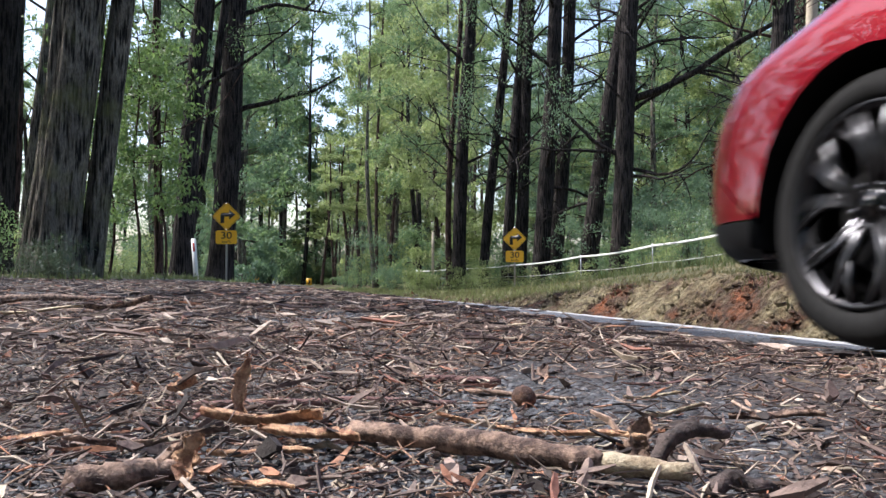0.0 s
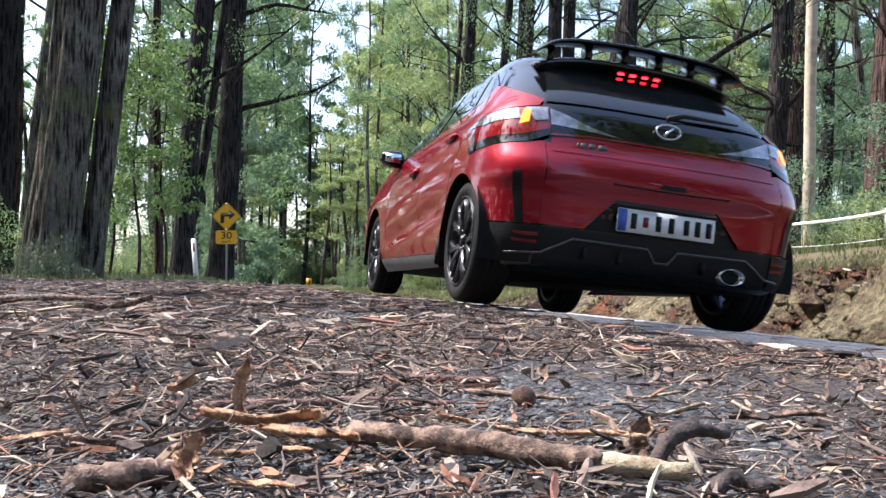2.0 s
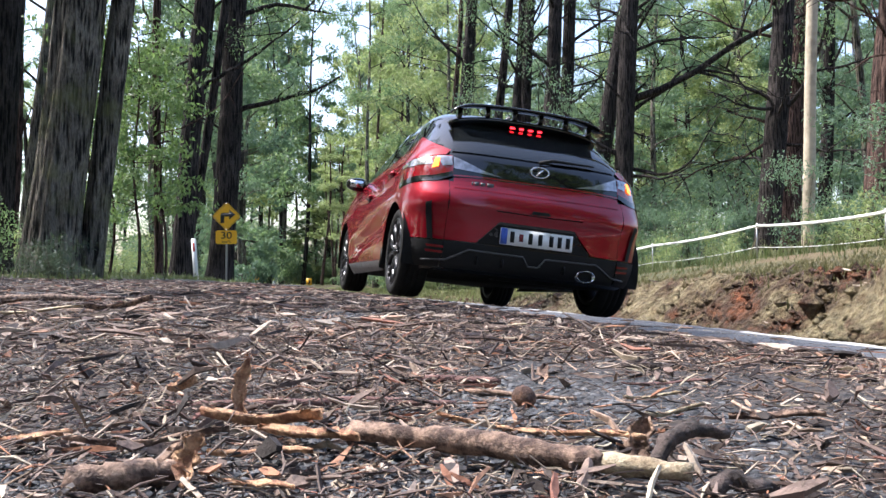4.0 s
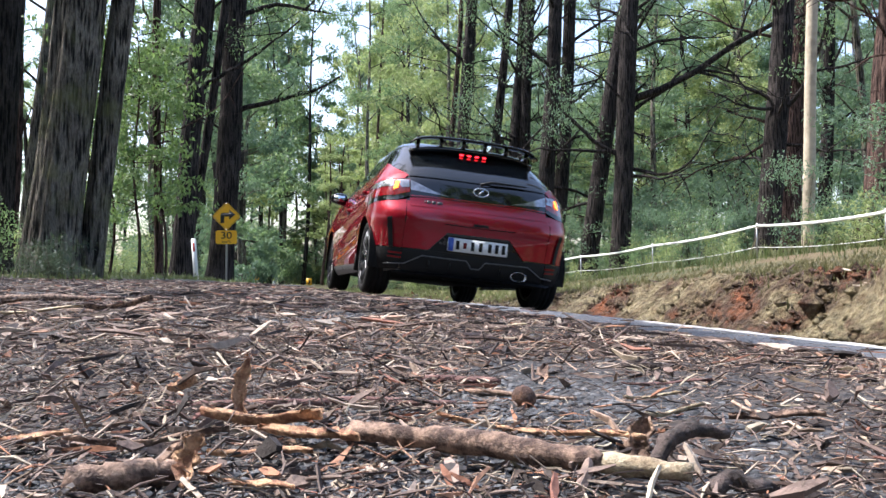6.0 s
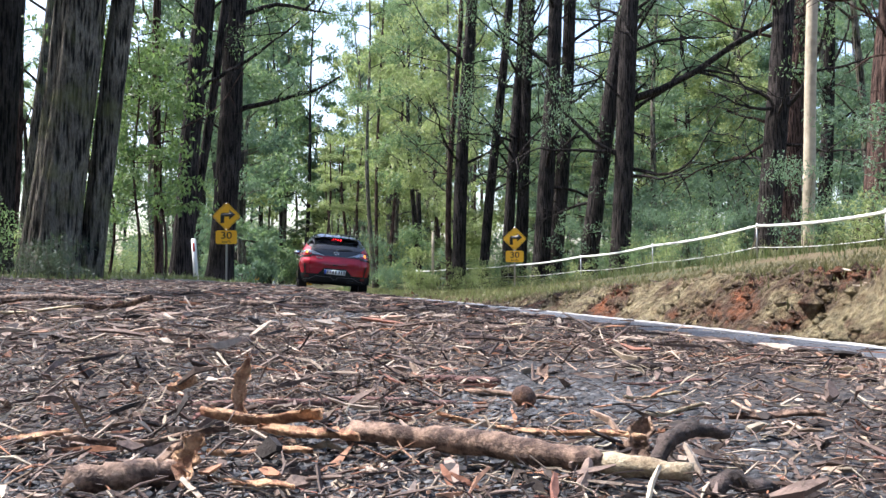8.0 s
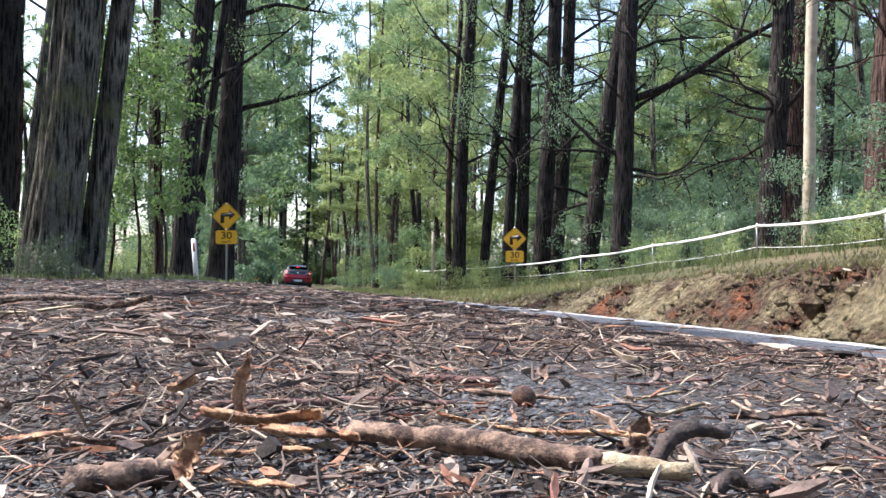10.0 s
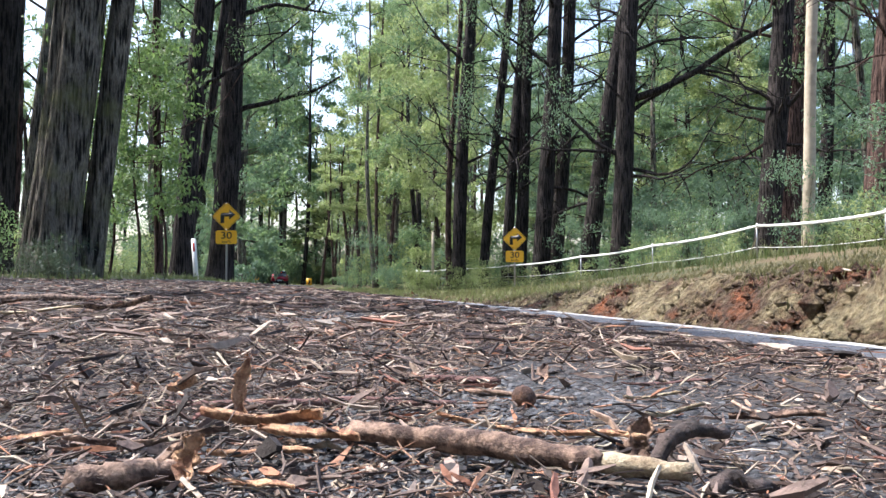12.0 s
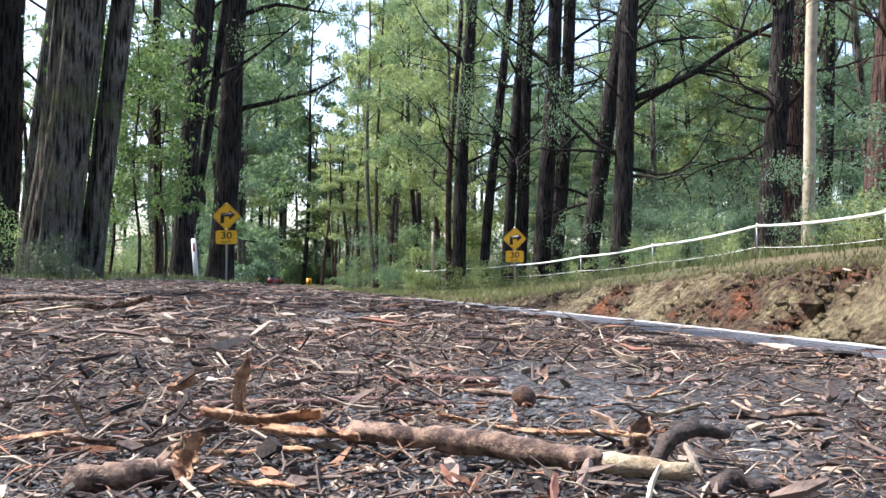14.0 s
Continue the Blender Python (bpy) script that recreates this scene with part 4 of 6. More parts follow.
def crown_tree(variant, material, bark, first, top, reach, limbs, per, length, width, low=0):
    """A forest gum about the origin: a bare stem, rising limbs that fork, and drooping leaf clumps at the branch ends."""
    rng = np.random.default_rng(100 + variant)
    tree = empty("forest_tree")
    pts = [(0.22 * math.sin(z * 0.22 + variant), 0.18 * math.cos(z * 0.27 + variant), z - 0.5) for z in np.arange(0, top, 1.0)]
    part("trunk", tube_bm(pts, [0.17 * (1 - 0.75 * k / len(pts)) for k in range(len(pts))], 9, wobble=0.2), bark, tree)
    lb = bmesh.new()
    centres, radii = [], []

    def grow(p, d, long, n, thick, droop):
        p, d = Vector(p), Vector(d).normalized()
        out = [p.copy()]
        for _ in range(n):
            d = (d + Vector(rng.normal(0, 0.17, 3)) + Vector((0, 0, -droop))).normalized()
            p = p + d * (long / n)
            out.append(p.copy())
        tube_bm(out, [max(0.006, thick * (1 - 0.8 * k / n)) for k in range(n + 1)], 4, lb, cap=False)
        return out

    for k in range(limbs + low):
        f = (k + rng.uniform(0, 1)) / limbs
        under = k >= limbs
        z = rng.uniform(1.2, first) if under else first + (top - first - 1) * f
        a = 2.4 * k + rng.uniform(-0.6, 0.6)
        rise = rng.uniform(-0.1, 0.5) if under else rng.uniform(0.45, 1.2)
        long = reach * rng.uniform(0.65, 1.2) * (0.6 if under else 1 - 0.45 * f)
        at = pts[min(len(pts) - 1, int(z + 0.5))]
        main = grow(at, (math.cos(a), math.sin(a), rise), long, 6, 0.055, 0.05)
        for j in (3, 4, 5, 6):
            turn = Vector(rng.normal(0, 0.8, 3)) + (main[j] - main[j - 1]).normalized()
            sub = grow(main[j], turn, long * rng.uniform(0.25, 0.45), 4, 0.022, 0.06)
            for q in (sub[2], sub[4]):
                centres.append(tuple(q))
                radii.append(rng.uniform(0.32, 0.75))
    tagged(part("branchwork", lb, bark, tree), kind="stuff")
    v, f = leaf_arrays(centres, radii, per, length, width, 0.55, rng)
    data_mesh("crown", v, f, material, tree)
    return tree


def build_forest():
    rng = np.random.default_rng(31)
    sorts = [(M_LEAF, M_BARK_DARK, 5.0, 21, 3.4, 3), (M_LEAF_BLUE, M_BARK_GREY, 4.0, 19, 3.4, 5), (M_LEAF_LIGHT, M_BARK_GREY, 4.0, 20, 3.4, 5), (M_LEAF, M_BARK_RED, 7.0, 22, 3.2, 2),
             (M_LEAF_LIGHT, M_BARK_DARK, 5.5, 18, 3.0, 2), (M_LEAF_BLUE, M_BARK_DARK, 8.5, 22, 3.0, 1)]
    words = ["forest gum tree with drooping green leaves", "forest gum tree with blue-green leaves", "forest gum tree with leaves painted pale green as if sunlit", "tall bare-stemmed gum tree with reddish bark", "gum tree with leaves painted pale as if sunlit, dark trunk",
             "tall dark-stemmed gum tree with blue-green crown"]
    kinds, far_kinds = [], []
    for k, (mat, bark, first, top, reach, low) in enumerate(sorts):
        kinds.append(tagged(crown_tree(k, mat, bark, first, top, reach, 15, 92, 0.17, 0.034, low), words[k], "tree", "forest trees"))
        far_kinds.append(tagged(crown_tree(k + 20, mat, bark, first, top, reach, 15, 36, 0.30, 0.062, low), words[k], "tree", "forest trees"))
    for y, n in ((34, 12), (46, 18), (57, 20), (72, 22), (92, 24), (112, 24), (131, 30), (148, 34)):
        half = 0.60 * y + 8
        for i in range(n):
            x = -half + 2 * half * (i + rng.uniform(0.1, 0.9)) / n
            yy = y + rng.uniform(-5, 5)
            t = x / yy
            off = x - lane_x(min(yy, 290))
            if t < -0.27 and yy > 40 and rng.uniform() < 0.55:
                continue
            if (yy < 132 and -3.8 < off < 5.5) or (yy < 41 and -0.28 < t < 0.42):
                continue
            # middle band: mostly kinds 2 and 4, whose leaf colour has the sun painted in
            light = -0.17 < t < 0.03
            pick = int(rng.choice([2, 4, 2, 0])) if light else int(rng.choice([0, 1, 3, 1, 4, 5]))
            grow = 1 + max(0, yy - 75) / 85
            spread_out = 1.0
            scale_z = rng.uniform(0.9, 1.2) * grow
            if -0.138 < t < -0.094:
                scale_z = min(scale_z, 0.180 * yy / 20)
                spread_out = 1.5
            if 0.11 < t < 0.21:
                scale_z = min(scale_z, 0.20 * yy / 20)
            if t < -0.27 and yy > 60:
                scale_z = min(scale_z, 0.26 * yy / 20)
            if yy > 130 and -0.26 < t < -0.142:
                scale_z *= 1.35
            m = pose(x, yy, ground_z(x, min(yy, 200)), rng.uniform(-3, 3), rng.uniform(-2, 6), rng.uniform(0, 360))
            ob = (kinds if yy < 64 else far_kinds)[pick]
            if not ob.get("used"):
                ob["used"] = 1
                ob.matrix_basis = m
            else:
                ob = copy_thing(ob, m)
            wide = rng.uniform(0.95, 1.3) * grow * spread_out
            ob.scale = (wide, wide, scale_z)
    for x, y, pick, wide, tall in ((-10.6, 37.5, 5, 1.25, 0.95), (-12.4, 44.0, 3, 1.4, 1.0), (-14.6, 51.5, 5, 1.5, 1.15), (-17.5, 74.0, 0, 1.9, 1.5), (-19.5, 88.0, 1, 2.0, 1.7), (10.2, 44.0, 1, 1.3, 0.8), (12.5, 46.5, 0, 1.3, 0.75), (14.8, 45.0, 2, 1.3, 0.8), (11.6, 52.0, 2, 1.4, 0.8), (16.8, 50.0, 1, 1.4, 0.9), (9.0, 54.0, 0, 1.4, 0.9)):
        ob = copy_thing((kinds if y < 64 else far_kinds)[pick], pose(x, y, ground_z(x, y), 0, 3, 40 * y))
        ob.scale = (wide, wide, tall)
    # unseen trees added left of and behind the eye, to cast dappled shade
    for k, (x, y, wide) in enumerate(((-14.0, -10.0, 1.2), (-8.4, -12.0, 1.2), (-17.0, -10.0, 1.2), (-15.5, 8.0, 1.1))):
        ob = copy_thing(far_kinds[(k * 5) % 6], pose(x, y, ground_z(x, y), 0, 3, 63 * k))
        ob.scale = (wide, wide, 0.95 + 0.03 * (k % 4))
    # picks 2 and 4 brighten the far middle by their sun-painted leaf colour
    # rows with y under 34 are unseen, added to darken the car's reflections
    for x, y, pick, wide, tall in ((-25.0, 140.0, 1, 2.6, 2.5), (-20.9, 146.0, 2, 2.2, 1.45), (-28.5, 141.0, 0, 2.4, 2.5), (-26.5, 158.0, 2, 1.9, 1.5), (-31.0, 160.0, 2, 1.9, 1.6), (-33.5, 155.0, 4, 1.9, 1.5), (-19.0, 5.0, 0, 1.3, 0.85), (-19.5, 8.5, 3, 1.3, 0.85), (-20.0, 12.0, 1, 1.3, 0.9), (-21.0, 15.5, 0, 1.3, 0.85), (-22.0, 19.0, 1, 1.3, 0.9), (-23.5, 10.0, 3, 1.4, 1.0), (-24.5, 14.0, 0, 1.4, 1.0), (-24.0, 5.5, 1, 1.4, 1.0), (-26.0, 18.0, 3, 1.4, 1.0), (-25.5, 92.0, 0, 2.4, 1.8), (-22.5, 33.0, 0, 1.4, 1.3), (-3.6, 70.0, 2, 1.25, 1.25), (-4.9, 82.0, 2, 1.45, 1.45), (-1.6, 66.0, 4, 1.5, 1.3)):
        ob = copy_thing(far_kinds[pick], pose(x, y, ground_z(x, y), 0, 0, 40 * y))
        ob.scale = (wide, wide, tall)
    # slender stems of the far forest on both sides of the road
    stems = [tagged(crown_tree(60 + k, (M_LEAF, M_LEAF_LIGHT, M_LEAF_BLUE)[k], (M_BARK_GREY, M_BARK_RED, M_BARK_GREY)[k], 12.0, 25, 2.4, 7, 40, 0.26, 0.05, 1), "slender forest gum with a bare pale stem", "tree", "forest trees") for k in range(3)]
    placed = set()
    for k in range(66):
        y = rng.uniform(62, 150)
        x = rng.uniform(-0.25, 0.03) * y
        if y < 134 and -4.5 < x - lane_x(y) < 4.5:
            continue
        m = pose(x, y, ground_z(x, y), rng.uniform(-3, 3), rng.uniform(-4, 4), 50 * k)
        ob = stems[k % 3]
        if k % 3 in placed:
            ob = copy_thing(ob, m)
        else:
            placed.add(k % 3)
            ob.matrix_basis = m
        gap = -0.145 < x / y < -0.085
        ob.scale = (rng.uniform(0.8, 1.3),) * 2 + (0.42 * y / 62 if gap else rng.uniform(0.9, 1.3) * max(1, y / 90),)
    # unseen forest added beside and behind the eye, for reflections and dappled shade
    for k in range(120):
        a = radians(100 + 250 * (k + rng.uniform(0, 0.9)) / 120)
        d = rng.uniform(9, 34)
        x, y = d * math.sin(a), d * math.cos(a)
        toward_sun = abs(0.27 * x + 0.96 * y - 3) < 8.0 and x < 0 and d < 21
        if (y > 1 and (k % 3 or x > -0.62 * y - 9)) or toward_sun or abs(x - 2.2 + 0.25 * y) < 6.0 or (y > 7 and abs(x) < 0.62 * y):
            continue
        ob = copy_thing(far_kinds[k % 6], pose(x, y, ground_z(x, max(y, -50)), 0, rng.uniform(-3, 3), 77 * k))
        ob.scale = (1.25, 1.25, rng.uniform(0.85, 1.15))
    for ob in kinds + far_kinds:
        if "used" in ob:
            del ob["used"]
        elif ob.location.length < 0.01:
            ob.matrix_basis = pose(-24.0, 12.0 + 3 * (kinds + far_kinds).index(ob), 0)


def shrub(variant, material, radius, height, count, length, width, label):
    rng = np.random.default_rng(300 + variant)
    ob = empty("shrub")
    tagged(ob, label, "shrub", "roadside shrubs")
    centres = [(radius * rng.uniform(-0.8, 0.8), radius * rng.uniform(-0.8, 0.8), height * rng.uniform(0.12, 0.95)) for _ in range(26)]
    bm = bmesh.new()
    for c in centres[::2]:
        tube_bm([(c[0] * 0.15, c[1] * 0.15, -0.1), (c[0] * 0.6, c[1] * 0.6, c[2] * 0.6), c], [0.014, 0.010, 0.004], 4, bm)
    part("stem", bm, M_BARK_GREY, ob)
    v, f = leaf_arrays(centres, [radius * 0.34] * len(centres), count, length, width, -0.1, rng)
    v[:, 2] = np.maximum(v[:, 2], 0.01)
    data_mesh("foliage", v, f, material, ob)
    return ob


def build_shrubs():
    rng = np.random.default_rng(5)
    kinds = [shrub(0, M_LEAF_LIGHT, 0.9, 1.3, 42, 0.12, 0.018, "bright green bushy shrub on the verge"), shrub(1, M_LEAF, 1.1, 2.0, 48, 0.13, 0.020, "dense green forest shrub"), shrub(2, M_LEAF_BLUE, 1.0, 1.6, 48, 0.14, 0.018, "blue-green feathery wattle shrub"),
             shrub(3, M_LEAF_BLUE, 1.6, 4.0, 75, 0.15, 0.023, "tall feathery young wattle"),
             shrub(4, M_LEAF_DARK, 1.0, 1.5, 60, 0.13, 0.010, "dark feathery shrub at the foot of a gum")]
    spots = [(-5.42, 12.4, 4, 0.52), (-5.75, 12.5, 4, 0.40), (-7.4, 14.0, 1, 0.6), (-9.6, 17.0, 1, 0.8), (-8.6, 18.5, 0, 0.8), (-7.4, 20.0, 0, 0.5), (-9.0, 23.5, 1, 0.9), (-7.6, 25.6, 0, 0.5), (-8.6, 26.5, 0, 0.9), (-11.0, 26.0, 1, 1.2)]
    spots += [(-3.6 - 0.05 * k + rng.uniform(-1, 3.5), 40 + 2.2 * k, [0, 2, 1, 0, 3][k % 5], rng.uniform(0.45, 0.85)) for k in range(14)]
    spots += [(1.8 + rng.uniform(-1.5, 1.5), 33 + 0.9 * k, [0, 1, 0][k % 3], rng.uniform(0.7, 1.2)) for k in range(9)]
    spots += [(10.4 - 0.225 * y + rng.uniform(0.5, 3.0), y, [0, 1, 0, 3][k % 4], rng.uniform(0.45, 0.8)) for k, y in enumerate(np.arange(13, 34, 1.0))]
    spots += [(rng.uniform(7, 15), rng.uniform(30, 42), 3, rng.uniform(0.9, 1.5)) for _ in range(12)]
    spots += [(-0.29 * y - rng.uniform(0.5, 13), y, int(rng.integers(0, 4)), rng.uniform(0.8, 1.4)) for y in np.linspace(28, 46, 16)]
    spots += [(lane_x(y) + s * rng.uniform(6, 14), y, int(rng.integers(0, 4)), rng.uniform(1.2, 2.2)) for y in np.arange(60, 170, 6) for s in (-1, 1)]
    spots += [(t * y, y, int(rng.integers(0, 4)), rng.uniform(2.2, 3.4)) for t in np.arange(-0.34, 0.02, 0.018) for y in (rng.uniform(134, 142), rng.uniform(150, 170))]
    used = set()
    for x, y, k, size in spots:
        m = pose(x, y, ground_z(x, y) - 0.02, 0, 0, rng.uniform(0, 360))
        if k in used:
            ob = copy_thing(kinds[k], m)
        else:
            ob = kinds[k]
            ob.matrix_basis = m
            used.add(k)
        ob.scale = (size, size, size * rng.uniform(0.85, 1.15))


def build_saplings():
    """Young leafy trees in the gap beside the big gum."""
    for x, y, h, n in ((-5.75, 16.6, 5.2, 60), (-5.75, 18.2, 4.8, 46), (-6.9, 18.4, 5.0, 40), (-6.2, 15.6, 4.4, 30)):
        base = ground_z(x, y)
        tree = empty("sapling", Matrix.Translation((x, y, base)))
        tagged(tree, "slender young gum sapling with bright hanging leaves", "tree", "saplings")
        pts = [(0.06 * math.sin(z * 2 + x), 0.05 * math.sin(z * 1.5), z - 0.1) for z in np.arange(0, h, 0.4)]
        part("trunk", tube_bm(pts, [0.035 * (1 - 0.8 * i / len(pts)) for i in range(len(pts))], 6), M_BARK_RED, tree)
        bm, centres = bmesh.new(), []
        for k in range(n):
            z = RNG.uniform(0.25, 0.98) * h
            a = RNG.uniform(0, 2 * math.pi)
            lp = limb_points((0, 0, z), (math.cos(a), math.sin(a), 0.35), RNG.uniform(0.4, 1.15), 4, 0.08)
            tube_bm(lp, [0.010, 0.008, 0.006, 0.004, 0.002], 4, bm)
            centres += lp[2:]
        tagged(part("branchwork", bm, M_BARK_RED, tree), kind="stuff")
        v, f = leaf_arrays(centres, [0.22] * len(centres), 13, 0.13, 0.024, 0.7)
        data_mesh("crown", v, f, M_LEAF_FRESH, tree)


def distant_woods():
    rng = np.random.default_rng(404)
    n = 900
    x = rng.uniform(-150, 130, n)
    centres = np.stack([x, 182 + rng.uniform(-6, 10, n), rng.uniform(0, 1, n) ** 1.3 * 16 - 2], 1)
    v, f = leaf_arrays(centres, [2.2] * n, 14, 0.95, 0.30, 0.2, rng)
    tagged(data_mesh("distant_woods", v, f, M_LEAF), "dense green undergrowth of the far forest", "forest", kind="stuff")


build_near_trees()
distant_woods()
build_forest()
build_shrubs()
build_saplings()


# ---- roadside furniture ----
def arrow_bm(y, z0, s):
    """A right-turn arrow: a shaft that goes up and bends to a head on the right."""
    bm = bmesh.new()
    shape = [(-0.17, -0.19), (-0.06, -0.19), (-0.06, 0.00), (0.08, 0.00), (0.08, -0.09), (0.25, 0.055), (0.08, 0.20), (0.08, 0.11), (-0.12, 0.11), (-0.17, 0.06)]
    front = [bm.verts.new((px * s, y, z0 + pz * s)) for px, pz in shape]
    back = [bm.verts.new((px * s, y + 0.003, z0 + pz * s)) for px, pz in shape]
    bm.faces.new(front)
    bm.faces.new(back[::-1])
    for k in range(len(shape)):
        j = (k + 1) % len(shape)
        bm.faces.new((front[j], front[k], back[k], back[j]))
    bmesh.ops.recalc_face_normals(bm, faces=bm.faces)
    return bm


def text_part(name, words, size, at, material, parent, wide=1.0):
    cu = bpy.data.curves.new(name, "FONT")
    cu.body, cu.size, cu.align_x, cu.align_y, cu.extrude, cu.offset = words, size, "CENTER", "CENTER", 0.0015, size * 0.012
    tmp = bpy.data.objects.new(name, cu)
    scene.collection.objects.link(tmp)
    me = bpy.data.meshes.new_from_object(tmp.evaluated_get(bpy.context.evaluated_depsgraph_get()))
    bpy.data.objects.remove(tmp)
    me.transform(Matrix.Translation(at) @ Matrix.Rotation(radians(90), 4, "X") @ Matrix.Diagonal((wide, 1, 1, 1)))
    me.materials.clear()
    me.materials.append(material)
    ob = new(name, me)
    ob.parent = parent
    return ob


def curve_sign(x, y, centre_z, turn, size=1.0):
    base = ground_z(x, y)
    sign = empty("curve_warning_sign", pose(x, y, base, 0, 0, turn))
    tagged(sign, "yellow diamond right-turn sign with 30 km/h plate on steel post", "road sign", "curve warning signs")
    cz = centre_z - base
    d = box_bm((0.60 * size, 0.006, 0.60 * size), (0, 0, 0), 0.0)
    bmesh.ops.bevel(d, geom=[e for e in d.edges if abs((e.verts[0].co - e.verts[1].co).y) > 0.003], offset=0.04 * size, segments=4, affect="EDGES")
    bmesh.ops.rotate(d, verts=d.verts, cent=(0, 0, 0), matrix=Matrix.Rotation(radians(45), 3, "Y"))
    bmesh.ops.translate(d, verts=d.verts, vec=(0, -0.045, cz))
    face = part("diamond_plate", d, M_YELLOW, sign, "", False)
    edge = bmesh.new()
    q = 0.385 * size
    corners = [(0, cz + q), (q, cz), (0, cz - q), (-q, cz)]
    for k in range(4):
        (xa, za), (xb, zb) = corners[k], corners[(k + 1) % 4]
        xa, za, xb, zb = [u + (v - u) * 0.06 for u, v in ((xa, xb), (za, zb))] and (xa + (xb - xa) * 0.05, za + (zb - za) * 0.05, xb + (xa - xb) * 0.05, zb + (za - zb) * 0.05)
        tube_bm([(xa, -0.0495, za), (xb, -0.0495, zb)], [0.0045, 0.0045], 4, edge)
    part("border", edge, M_BLACK, face)
    part("arrow", arrow_bm(-0.0515, cz - 0.01, 1.02 * size), M_BLACK, face)
    pz = cz - 0.615 * size
    plate_bm = box_bm((0.62 * size, 0.006, 0.40 * size), (0, -0.045, pz), 0.0)
    bmesh.ops.bevel(plate_bm, geom=[e for e in plate_bm.edges if abs((e.verts[0].co - e.verts[1].co).y) > 0.003], offset=0.03 * size, segments=3, affect="EDGES")
    plate = part("speed_plate", plate_bm, M_YELLOW, sign, "", False)
    text_part("figures", "30", 0.29 * size, (0, -0.0505, pz + 0.045 * size), M_BLACK, plate, 1.15)
    text_part("letters", "km/h", 0.10 * size, (0, -0.0505, pz - 0.135 * size), M_BLACK, plate, 1.3)
    part("post", cyl_bm(0.030, cz + 0.55, (0, 0, (cz + 0.25) / 2), "z", 16), M_STEEL, sign)
    for z in (cz + 0.12, cz - 0.12, pz):
        part("bracket", box_bm((0.09, 0.03, 0.03), (0, -0.022, z), 0.004), M_STEEL, sign)


def guide_post(x, y, top):
    base = ground_z(x, y)
    post = empty("guide_post", pose(x, y, base, 0, -4.5, 0))
    tagged(post, "white roadside guide post with red reflector, leaning", "guide post")
    h = top - base
    part("post", box_bm((0.13, 0.035, h + 0.1), (0, 0, h / 2 - 0.05), 0.012), M_WHITE, post)
    part("reflector", box_bm((0.055, 0.006, 0.23), (0.0, -0.020, h - 0.23), 0.002), M_RED_REFLECTOR, post, "red reflector strip")


def chevron_marker(x, y, z, size):
    base = ground_z(x, y)
    m = empty("chevron_marker", pose(x, y, base))
    tagged(m, "small yellow and black chevron curve marker on a post", "road sign", "chevron markers")
    cz = z - base
    part("post", cyl_bm(0.03, cz + 0.3, (0, 0, cz / 2 - 0.1), "z", 10), M_STEEL, m)
    plate = part("plate", box_bm((size, 0.01, size * 1.25), (0, -0.04, cz), 0.003), M_YELLOW, m)
    bm = bmesh.new()
    s = size / 2
    shape = [(-0.5, 0.9), (0.0, 0.9), (0.55, 0.0), (0.0, -0.9), (-0.5, -0.9), (0.05, 0.0)]
    bm.faces.new([bm.verts.new((px * s, -0.0475, cz + pz * s)) for px, pz in shape])
    part("chevron", bm, M_BLACK, plate)


def build_fence():
    fence = empty("tape_fence")
    tagged(fence, "white electric tape fence on slim posts along the paddock", "fence")
    rows = [(9.6, 2.5, 1.20), (8.4, 7.8, 1.15), (7.0, 14.0, 1.08), (6.2, 17.5, 1.05), (5.20, 22.0, 0.80), (4.15, 26.7, 0.62), (2.5, 34.0, 0.42), (0.6, 42.5, 0.36), (-1.55, 52.0, 0.27)]
    for (xa, ya, za), (xb, yb, zb) in zip(rows, rows[1:]):
        for dz, r in ((0.0, 0.026), (-0.42, 0.006)):
            bm = bmesh.new()
            prev = None
            for k in range(9):
                s = k / 8
                c = (xa + (xb - xa) * s, ya + (yb - ya) * s, za + (zb - za) * s + dz - 0.05 * 4 * s * (1 - s))
                ring = [bm.verts.new((c[0] + ox, c[1] + ox * 0.2, c[2] + oz)) for ox, oz in ((-0.002, -r), (0.002, -r), (0.002, r), (-0.002, r))]
                if prev:
                    for j in range(4):
                        bm.faces.new((prev[j], prev[(j + 1) % 4], ring[(j + 1) % 4], ring[j]))
                prev = ring
            part("tape" if dz == 0 else "wire", bm, M_WHITE, fence)
    for x, y, z in rows:
        base = ground_z(x, y) - 0.05
        post = part("post", cyl_bm(0.014, z - base + 0.06, (x, y, (z + base) / 2 + 0.03), "z", 8), M_STEEL, fence)
        part("insulator", box_bm((0.05, 0.05, 0.09), (x, y - 0.02, z), 0.012), M_WHITE, post)


def utility_pole(x, y, lean, r, height, label, material):
    base = ground_z(x, y)
    pole = empty("utility_pole", Matrix.Translation((x, y, base)))
    tagged(pole, label, "pole")
    pts = [(lean * z + 0.012 * math.sin(z), 0, z - 0.2) for z in np.arange(0, height, 0.8)]
    part("pole", tube_bm(pts, [r * (1 - 0.012 * k) for k in range(len(pts))], 20, wobble=0.05), material, pole)


curve_sign(-6.35, 26.0, 1.79, 3)
curve_sign(2.37, 29.3, 1.26, -4, 0.95)
guide_post(-6.45, 23.2, 1.03)
chevron_marker(-14.8, 98.0, -0.78, 0.6)
chevron_marker(-22.6, 108.0, -0.25, 0.6)
utility_pole(8.21, 20.0, 0.032, 0.137, 12, "pale weathered timber utility pole on the grassy bank", M_POLE)
